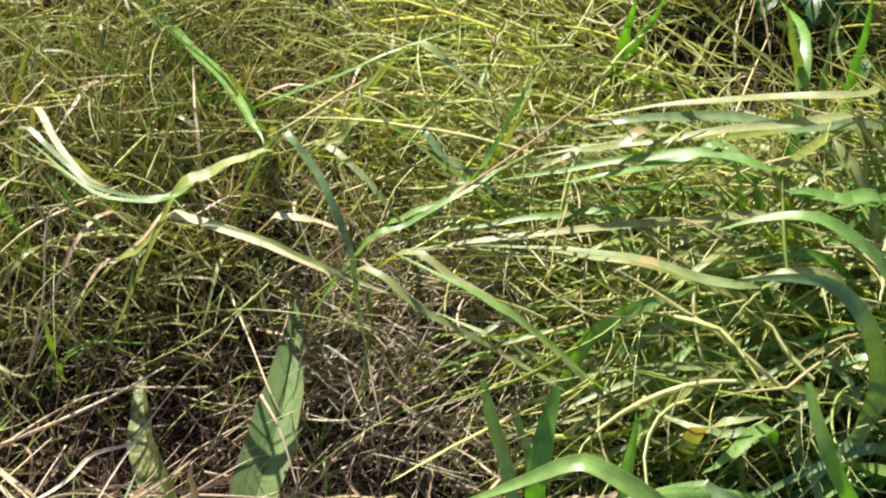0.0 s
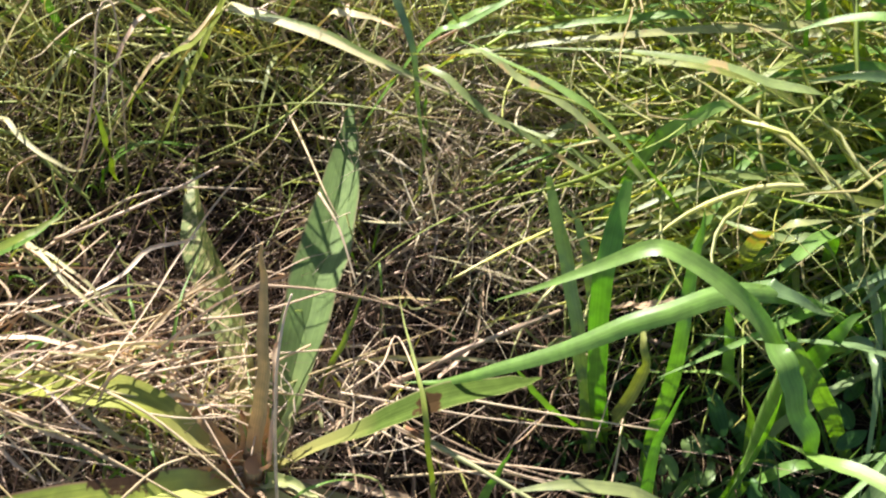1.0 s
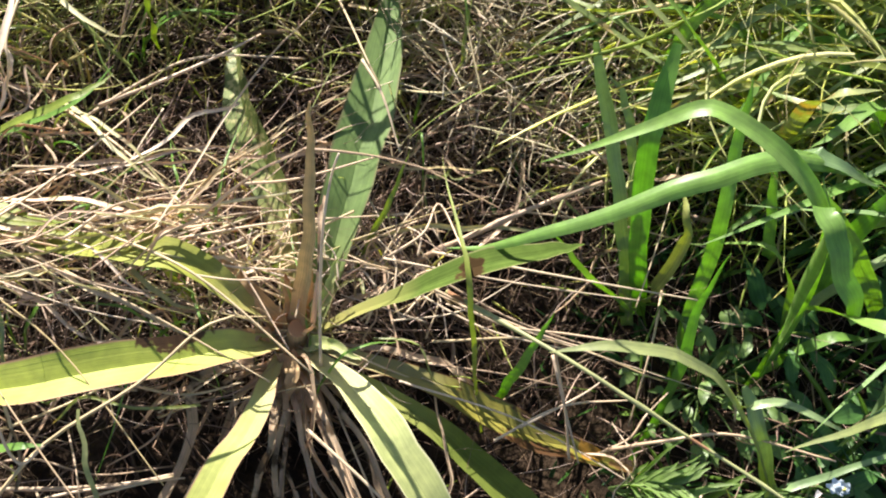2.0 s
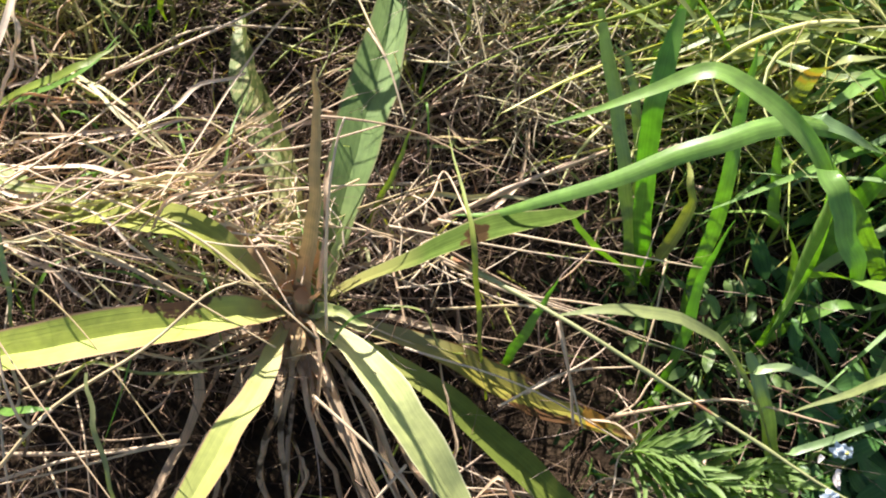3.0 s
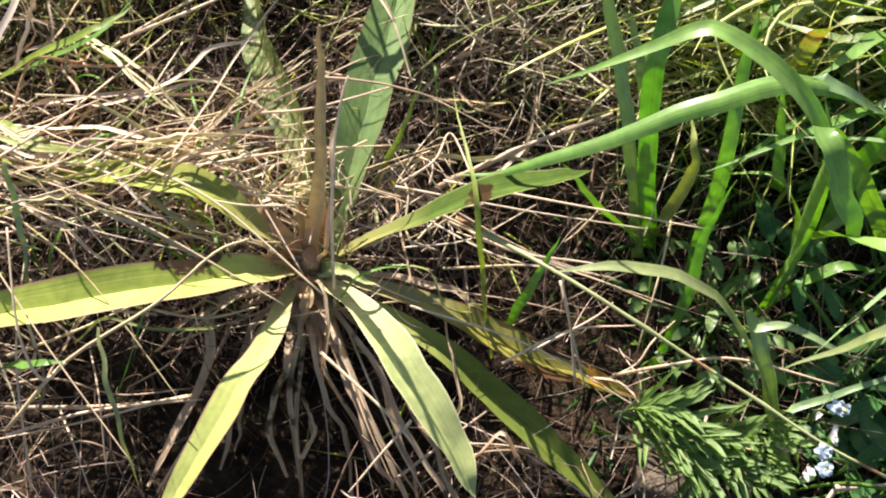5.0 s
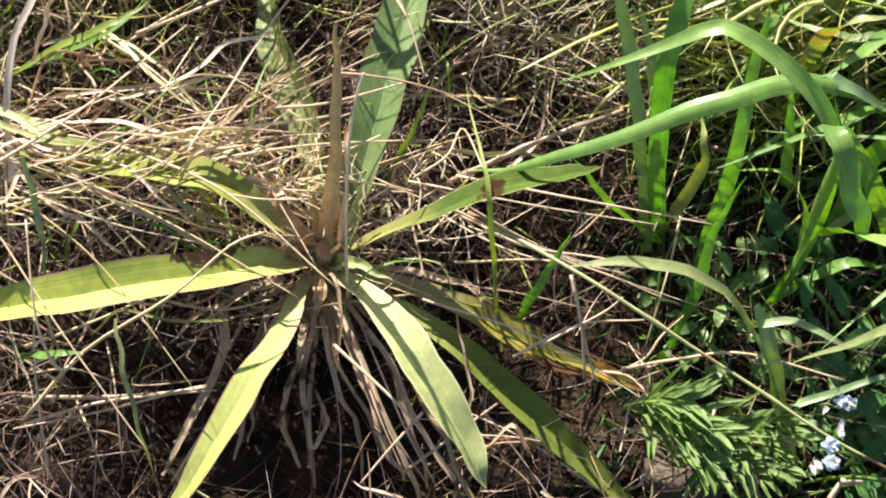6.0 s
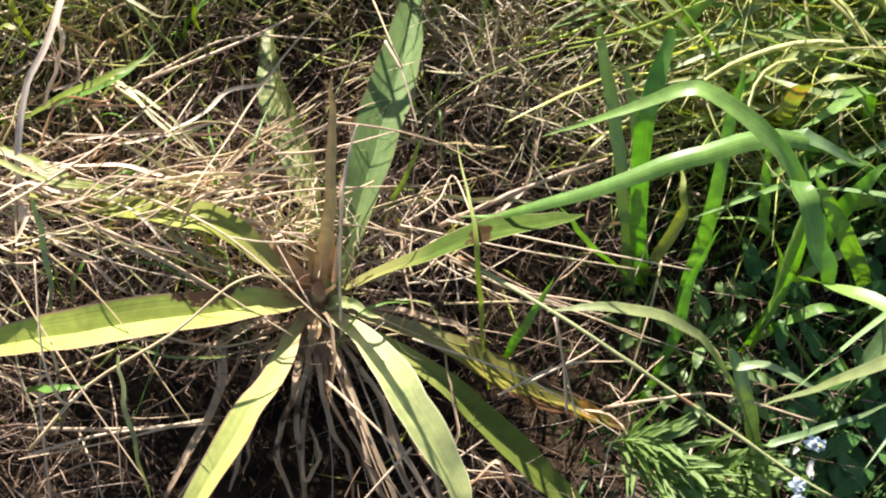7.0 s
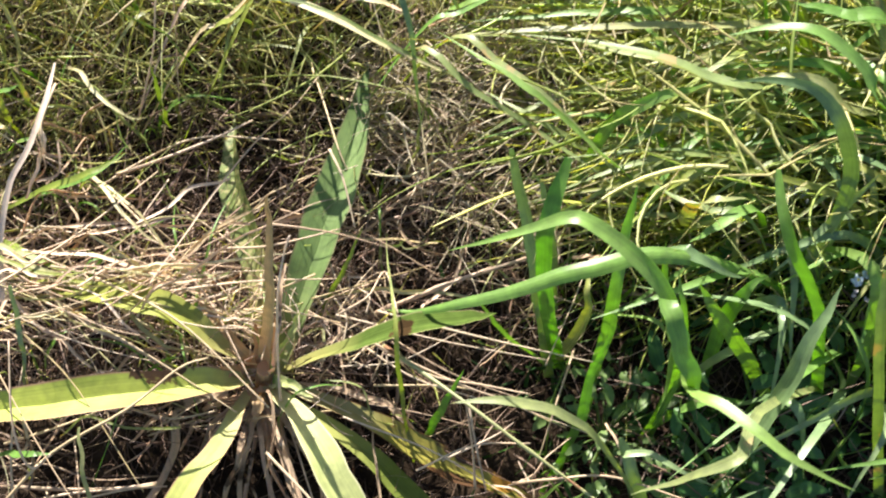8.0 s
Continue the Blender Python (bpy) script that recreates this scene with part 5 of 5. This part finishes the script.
random_tuft(0.42, 0.17, 9, 0.14, 0.009, (GRASS, GRASS_BLUE, GRASS_YELLOW), LUSH, 35)
random_tuft(0.34, 0.15, 6, 0.12, 0.008, (GRASS, GRASS_YELLOW), LUSH, 36)
random_tuft(0.55, 0.22, 9, 0.16, 0.010, (GRASS, GRASS_BLUE), LUSH, 37)
random_tuft(0.47, 0.28, 9, 0.14, 0.009, (GRASS, GRASS_BLUE, GRASS_YELLOW), LUSH, 38)
random_tuft(0.62, 0.29, 9, 0.17, 0.010, (GRASS, GRASS_BLUE), LUSH, 39)
random_tuft(0.58, -0.10, 9, 0.15, 0.010, (GRASS, GRASS_BLUE), LUSH, 40)
for place, (u, v) in enumerate([(0.47, 0.05), (0.52, 0.03), (0.56, 0.08)]):
    random_tuft(u, v, 9, 0.15, 0.0085, (GRASS, GRASS_PALE, GRASS), LUSH, 120 + place, 0.04)
for place, (u, v) in enumerate([(0.50, 0.20), (0.46, 0.25), (0.56, 0.28), (0.53, 0.17), (0.61, 0.22), (0.47, 0.30)]):
    random_tuft(u, v, 8, 0.17, 0.0115, (GRASS_PALE, GRASS_YELLOW, GRASS), LUSH, 140 + place, 0.04, (-0.4, 0.0))
LODGED = "half-dry grass tuft with yellow-green blades bent over"
for place, (u, v) in enumerate([(-0.10, 0.36), (0.0, 0.46), (0.10, 0.40), (0.22, 0.48), (-0.16, 0.50), (0.28, 0.58), (0.16, 0.58),
                               (0.34, 0.38), (0.02, 0.34), (-0.20, 0.34), (0.28, 0.40), (-0.06, 0.56)]):
    random_tuft(u, v, 7, 0.12, 0.0055, (GRASS, GRASS_YELLOW, STRAW, GRASS_PALE, STRAW), LODGED, 60 + place, 0.05, (-0.5, 0.1))


def lodged_tuft(u, v, count, seed):
    """Grass laid flat by wind: long blades all leaning one way."""
    rng = random.Random(seed)
    base = ALONG * u + ACROSS * v
    clump = tuft(base, "long pale green grass laid over by wind")
    for i in range(count):
        turn = rng.gauss(0.0, 0.22)
        d = ALONG * -math.cos(turn) + ACROSS * math.sin(turn)
        run, h = rng.uniform(0.12, 0.26), rng.uniform(0.07, 0.15)
        a = base + ALONG * rng.uniform(-0.05, 0.05) + ACROSS * rng.uniform(-0.05, 0.05)
        b = a + d * run * 0.18 + Vector((0, 0, h * 0.75))
        c = a + d * run * 0.55 + Vector((0, 0, h)) + ACROSS * rng.gauss(0, 0.006)
        e = a + d * run + Vector((0, 0, h * rng.uniform(0.6, 1.0)))
        blade(clump, rng.uniform(0.0030, 0.0075), rng.choice((GRASS, GRASS_PALE, GRASS_PALE, GRASS_YELLOW, GRASS_PALE)), [a, b, c, e],
              face=(rng.uniform(-0.3, 0.3), rng.uniform(-0.5, 0.5), 1), fold=rng.uniform(0.08, 0.3), steps=14)


for place, (u, v) in enumerate([(0.40, 0.15), (0.48, 0.19), (0.52, 0.13), (0.60, 0.19), (0.42, 0.22), (0.50, 0.30), (0.62, 0.26), (0.44, 0.34), (0.70, 0.30), (0.36, 0.30)]):
    lodged_tuft(u, v, 11, 90 + place)


def small_shoots(count):
    rng = random.Random(44)
    for i in range(count):
        u, v = rng.uniform(-0.22, 0.22), rng.uniform(-0.12, 0.26)
        if hollow(u, v) > 0.6:
            random_tuft(u, v, rng.randint(2, 4), rng.uniform(0.05, 0.09), 0.0026, (GRASS, GRASS_YELLOW), "small fresh green grass shoot in dry litter", 200 + i, 0.008)


small_shoots(22)


def withered_leaves(count):
    """Flat dead grass leaves, bent and twisted, each lying loose on the litter."""
    rng = random.Random(71)
    for i in range(count):
        u, v = rng.uniform(-0.26, 0.26), rng.uniform(-0.16, 0.26)
        if hollow(u, v) * shady(u, v) * gloom(u, v) < 0.35:
            continue
        turn, run = rng.uniform(0, math.tau), rng.uniform(0.03, 0.09)
        d = Vector((math.cos(turn), math.sin(turn), 0))
        side = Vector((-d.y, d.x, 0))
        a = ALONG * u + ACROSS * v + Vector((0, 0, rng.uniform(0.025, 0.065)))
        b = a + d * run * 0.4 + side * rng.gauss(0, 0.008) + Vector((0, 0, rng.uniform(0, 0.02)))
        c = a + d * run * 0.75 + side * rng.gauss(0, 0.010) + Vector((0, 0, rng.uniform(-0.005, 0.015)))
        e = a + d * run * rng.uniform(0.85, 1.1) + side * rng.gauss(0, 0.018) + Vector((0, 0, rng.uniform(-0.02, 0.015)))
        single("dry_leaf", ribbon([a, b, c, e], rng.uniform(0.0012, 0.0030), "strip", rng.uniform(0.1, 0.6), 0.0004, twist=(rng.uniform(-90, 90), rng.uniform(-160, 160)), steps=14, wander=0.8),
               rng.choice((STRAW, DEAD_LEAF, DEAD_LEAF, GRASS_PALE)), "withered twisted grass leaf lying on litter", "dry leaf", "withered grass leaves")


withered_leaves(150)


# ---- straw bundle lying over the rosette's leaves ----
def dry_strip(points, width, rng, label):
    """A flat dry grass leaf, twisted and a little kinked, in place of a round stem."""
    a, mid, b = (Vector(p) for p in points)
    side = (b - a).cross(Vector((0, 0, 1))).normalized()
    line = [a, a.lerp(mid, 0.6) + side * rng.gauss(0, 0.004), mid + side * rng.gauss(0, 0.003), mid.lerp(b, 0.6) + side * rng.gauss(0, 0.004), b]
    return single("dry_leaf", ribbon(line, width, "grass", rng.uniform(0.2, 0.7), 0.0004, twist=(rng.uniform(-70, 70), rng.uniform(-140, 140)), steps=16, wander=1.2),
                  rng.choice((GOLD, STRAW, HAY_LEAF)), label, "dry leaf", "withered grass leaves")


def straw_bundle(count):
    """Pale stems swept together, all lying much the same way."""
    rng = random.Random(5)
    for i in range(count):
        u = rng.uniform(-0.26, -0.03)
        start = ALONG * u + ACROSS * (0.066 - 0.10 * (u + 0.12) * (u > -0.12) + rng.gauss(0, 0.018))
        run = min(rng.uniform(0.03, 0.15), 0.012 - u)
        tilt = rng.gauss(0.0, 0.45)
        a = start + Vector((0, 0, rng.uniform(0.06, 0.108) - 0.022 * (u > -0.08)))
        b = a + ALONG * run + ACROSS * (tilt * run) + Vector((0, 0, rng.uniform(-0.035, 0.0)))
        mid = (a + b) / 2 + ACROSS * rng.gauss(0, 0.010) + Vector((0, 0, rng.uniform(0.0, 0.012)))
        if rng.random() < 0.45:
            dry_strip([a, mid, b], rng.uniform(0.0016, 0.0040), rng, "flat pale dry grass leaf lying across the rosette")
        else:
            stalk(rng.uniform(0.0004, 0.0011), [a, mid, b], "pale gold straw stem lying across the rosette", rng.choice((GOLD, STRAW, HAY_LEAF)), name="straw_stem")


straw_bundle(95)


def straw_over_leaf(count):
    """Stems that lie across the green leaf under the bundle."""
    rng = random.Random(58)
    for i in range(count):
        a = ALONG * rng.uniform(-0.20, -0.05) + ACROSS * rng.uniform(0.020, 0.065) + Vector((0, 0, rng.uniform(0.092, 0.112)))
        run, tilt = rng.uniform(0.04, 0.13), rng.gauss(0.1, 0.6)
        b = a + ALONG * run + ACROSS * (tilt * run) + Vector((0, 0, rng.uniform(-0.03, 0.0)))
        mid = (a + b) / 2 + ACROSS * rng.gauss(0, 0.008) + Vector((0, 0, 0.004))
        if i % 2:
            dry_strip([a, mid, b], rng.uniform(0.0014, 0.0032), rng, "flat pale dry grass leaf lying across a green leaf")
        else:
            stalk(rng.uniform(0.0004, 0.0010), [a, mid, b], "pale straw stem lying across a green leaf", rng.choice((GOLD, STRAW)), name="straw_stem")


straw_over_leaf(26)


def heart_straw(count):
    """Broken stems caught between the leaf bases."""
    rng = random.Random(15)
    for i in range(count):
        p = ALONG * rng.uniform(-0.07, 0.10) + ACROSS * rng.uniform(0.010, 0.065) + Vector((0, 0, rng.uniform(0.045, 0.085)))
        turn, run = rng.uniform(0, math.tau), rng.uniform(0.02, 0.06)
        d = Vector((math.cos(turn), math.sin(turn), rng.uniform(-0.2, 0.2)))
        bow = Vector((-d.y, d.x, 0)) * rng.gauss(0, 0.006) + Vector((0, 0, 0.004))
        stalk(rng.uniform(0.0004, 0.0009), [p - d * run / 2, p + bow, p + d * run / 2], "short broken straw caught between leaf bases", GOLD, name="straw_stem")


heart_straw(75)


def loose_straw(count):
    rng = random.Random(9)
    for i in range(count):
        u, v = rng.uniform(-0.25, 0.26), rng.uniform(-0.16, 0.24)
        if hollow(u, v) * shady(u, v) * gloom(u, v) < 0.4:
            continue
        turn = rng.uniform(0, math.tau)
        run = rng.uniform(0.06, 0.16)
        d = Vector((math.cos(turn), math.sin(turn), 0))
        bow = Vector((-d.y, d.x, 0)) * rng.gauss(0, 0.006)
        a = ALONG * u + ACROSS * v + Vector((0, 0, rng.uniform(0.045, 0.075) if v > 0.02 else rng.uniform(0.02, 0.045)))
        if i % 5 < 2:
            dry_strip([a - d * run / 2, a + bow + Vector((0, 0, 0.007)), a + d * run / 2], rng.uniform(0.0014, 0.0034), rng, "flat bent dry grass leaf lying on litter")
            continue
        stalk(rng.uniform(0.0004, 0.0008), [a - d * run / 2, a + bow + Vector((0, 0, 0.007)), a + d * run / 2], "dry bent grass stem lying on litter", name="straw_stem")


loose_straw(150)


def side_stems(count):
    """Long thin stems that lie side by side from the crown towards the tall grass."""
    rng = random.Random(33)
    for i in range(count):
        a = ALONG * rng.uniform(0.03, 0.10) + ACROSS * rng.uniform(-0.04, 0.05) + Vector((0, 0, rng.uniform(0.05, 0.09)))
        run, tilt = rng.uniform(0.06, 0.17), rng.gauss(-0.25, 0.3)
        b = a + ALONG * run + ACROSS * (tilt * run) + Vector((0, 0, rng.uniform(-0.03, 0.02)))
        mid = (a + b) / 2 + ACROSS * rng.gauss(0, 0.005) + Vector((0, 0, rng.uniform(0, 0.012)))
        stalk(rng.uniform(0.0004, 0.0009), [a, mid, b], "thin straight dry stem lying beside the crown", rng.choice((STRAW, GOLD)), name="straw_stem")


side_stems(11)


# ---- low herbs, flowers and a stone ----
def forget_me_not(base, tops, leaves, seed):
    rng = random.Random(seed)
    plant = thing("forget_me_not", base, "small plant with pale blue five-petalled flowers among grass", "flower", "flowering herbs")
    for top in tops:
        mid = (Vector(base) + Vector(top)) / 2 + Vector((rng.uniform(-0.01, 0.01), 0.005, 0.01))
        part("stem", tube([base, mid, top], 0.0012, 0.0007, 10), HERB_PALE, plant)
        for k in range(2):
            centre = Vector(top) + Vector((rng.uniform(-0.007, 0.007), rng.uniform(-0.006, 0.006), 0.003 + 0.003 * k))
            flower(plant, centre, rng)
        for k in range(4):
            p = Vector(top) + Vector((rng.uniform(-0.008, 0.008), rng.uniform(-0.01, 0.0), rng.uniform(-0.008, 0)))
            part("bud", ribbon([p, p + Vector((0.0012, -0.0015, 0.001)), p + Vector((0.002, -0.004, 0.002))], 0.0035, "oval", 0.5, 0.001, steps=6), BUD, plant, "tiny pale closed bud")
    for k in range(leaves):
        turn = k * 2.4 + rng.uniform(-0.3, 0.3)
        d = Vector((math.cos(turn), math.sin(turn), 0))
        b = Vector(base) + Vector((0, 0, 0.008 + 0.01 * (k % 4)))
        size = rng.uniform(0.03, 0.05)
        part("leaf", ribbon([b, b + d * size * 0.5 + Vector((0, 0, 0.014)), b + d * size + Vector((0, 0, 0.008))], size * 0.3, "oval", 0.2, steps=10), HERB, plant)


def flower(plant, centre, rng):
    n = Vector((rng.uniform(-0.3, 0.3), -0.5 + rng.uniform(-0.3, 0.3), 1)).normalized()
    a = n.orthogonal().normalized()
    b = n.cross(a)
    bm = bmesh.new()
    bmesh.ops.create_uvsphere(bm, u_segments=8, v_segments=5, radius=0.0011, matrix=Matrix.Translation(centre + n * 0.0004))
    head = part("flower", bm, FLOWER_EYE, plant, "yellow eye of a pale blue flower")
    for k in range(5):
        t = math.tau * k / 5
        d = a * math.cos(t) + b * math.sin(t)
        part("petal", ribbon([centre + d * 0.0006, centre + d * 0.0024 + n * 0.0005, centre + d * 0.0046 + n * 0.0002], 0.0040, "oval", 0.12, 0.0003, face=n, steps=6), PETAL, head)


def feathery_herb(base, tips, seed):
    """Finely cut leaves: a rib with narrow lobes that fork again."""
    rng = random.Random(seed)
    plant = thing("feathery_herb", base, "low herb with finely cut grey-green leaves", "plant", "low herbs")
    for tip in tips:
        line = spline([base, (Vector(base) + Vector(tip)) / 2 + Vector((0, 0, 0.012)), tip], 12)
        frond = part("leaf", tube([line[0], line[6], line[12]], 0.0011, 0.0005, 10, 5), HERB_PALE, plant, "finely cut leaf")
        for k in range(2, 13):
            ahead = (line[min(12, k + 1)] - line[k - 1]).normalized()
            for sign in (-1, 1):
                out = ahead.cross(Vector((0, 0, 1))).normalized() * sign
                size = 0.060 * (1 - 0.05 * k) * rng.uniform(0.5, 1.2)
                d = (ahead * 0.9 + out * rng.uniform(0.2, 0.7) + Vector((0, 0, rng.uniform(-0.25, 0.4)))).normalized()
                p = line[k]
                part("lobe", ribbon([p, p + d * size * 0.5 + Vector((0, 0, 0.002)), p + d * size], rng.uniform(0.0022, 0.0042), "oval", 0.3, 0.0004, steps=8), HERB_SOFT, frond)


def leafy_herb(base, reach, count, size, material, label, seed):
    """A low plant with small oval leaves on weak stems."""
    rng = random.Random(seed)
    plant = thing("leafy_herb", base, label, "plant", "low herbs")
    for k in range(count):
        turn, r = rng.uniform(0, math.tau), reach * math.sqrt(rng.uniform(0.02, 1))
        p = Vector(base) + Vector((r * math.cos(turn), r * math.sin(turn), rng.uniform(0.015, 0.06)))
        d = Vector((math.cos(turn + rng.uniform(-1, 1)), math.sin(turn + rng.uniform(-1, 1)), rng.uniform(-0.2, 0.4)))
        s = size * rng.uniform(0.7, 1.25)
        part("leaf", ribbon([p, p + d * s * 0.5 + Vector((0, 0, s * 0.12)), p + d * s], s * 0.42, "oval", 0.22, 0.0005,
                            face=(rng.uniform(-0.4, 0.4), rng.uniform(-0.7, 0.2), 1), steps=8), material, plant)
        if k % 3 == 0:
            part("stem", tube([base, (Vector(base) + p) / 2 + Vector((0, 0, 0.008)), p], 0.001, 0.0006, 6, 5), material, plant)


def stone(base, size, seed):
    bm = bmesh.new()
    bmesh.ops.create_icosphere(bm, subdivisions=3, radius=1)
    for v in bm.verts:
        k = 1 + 0.28 * noise.noise(v.co * 1.4 + Vector((seed, 0, 0))) + 0.07 * noise.noise(v.co * 5)
        v.co = Vector((v.co.x * size[0], v.co.y * size[1], v.co.z * size[2])) * k + Vector(base)
    for f in bm.faces:
        f.smooth = True
    single("stone", bm, STONE, "weathered brown stone half hidden under grass", "stone")


forget_me_not((0.345, 0.03, 0), [(0.322, 0.005, 0.12)], 6, 1)
forget_me_not((0.366, 0.011, 0), [(0.305, -0.039, 0.165)], 6, 2)
forget_me_not((0.360, 0.339, 0), [(0.325, 0.301, 0.1)], 6, 3)
forget_me_not((0.437, 0.281, 0), [(0.384, 0.228, 0.13)], 6, 4)
feathery_herb((0.218, -0.011, 0.03), [(0.264, -0.024, 0.085), (0.274, -0.040, 0.08), (0.247, -0.011, 0.085), (0.300, -0.037, 0.08)], 6)
feathery_herb((0.294, 0.022, 0), [(0.311, -0.029, 0.08), (0.314, -0.007, 0.085)], 7)
feathery_herb((0.260, -0.007, 0), [(0.286, -0.030, 0.075), (0.272, -0.049, 0.07), (0.287, -0.013, 0.08)], 17)
leafy_herb((0.258, 0.080, 0), 0.05, 60, 0.015, HERB_PALE, "small leafy herb with pale green oval leaves", 8)
leafy_herb((0.346, 0.129, 0), 0.07, 34, 0.024, HERB, "dark green herb with broad smooth leaves", 9)
leafy_herb((0.340, 0.070, 0), 0.05, 30, 0.02, HERB, "dark green herb with broad smooth leaves", 10)
leafy_herb((0.336, 0.234, 0), 0.05, 30, 0.02, HERB, "dark green herb with broad smooth leaves", 11)
leafy_herb((0.429, 0.201, 0), 0.06, 32, 0.02, HERB, "dark green herb with broad smooth leaves", 12)
leafy_herb((0.394, 0.405, 0), 0.06, 24, 0.024, HERB, "dark green herb with broad smooth leaves", 13)
leafy_herb((0.395, 0.034, 0), 0.06, 34, 0.022, HERB, "dark green herb with broad smooth leaves", 14)
leafy_herb((0.265, 0.814, 0), 0.07, 22, 0.05, HERB, "dark green herb with broad smooth leaves", 15)
leafy_herb((0.358, 0.758, 0), 0.06, 24, 0.035, HERB, "dark green herb with broad smooth leaves", 16)
stone((0.270, -0.029, 0), (0.032, 0.022, 0.014), 3)
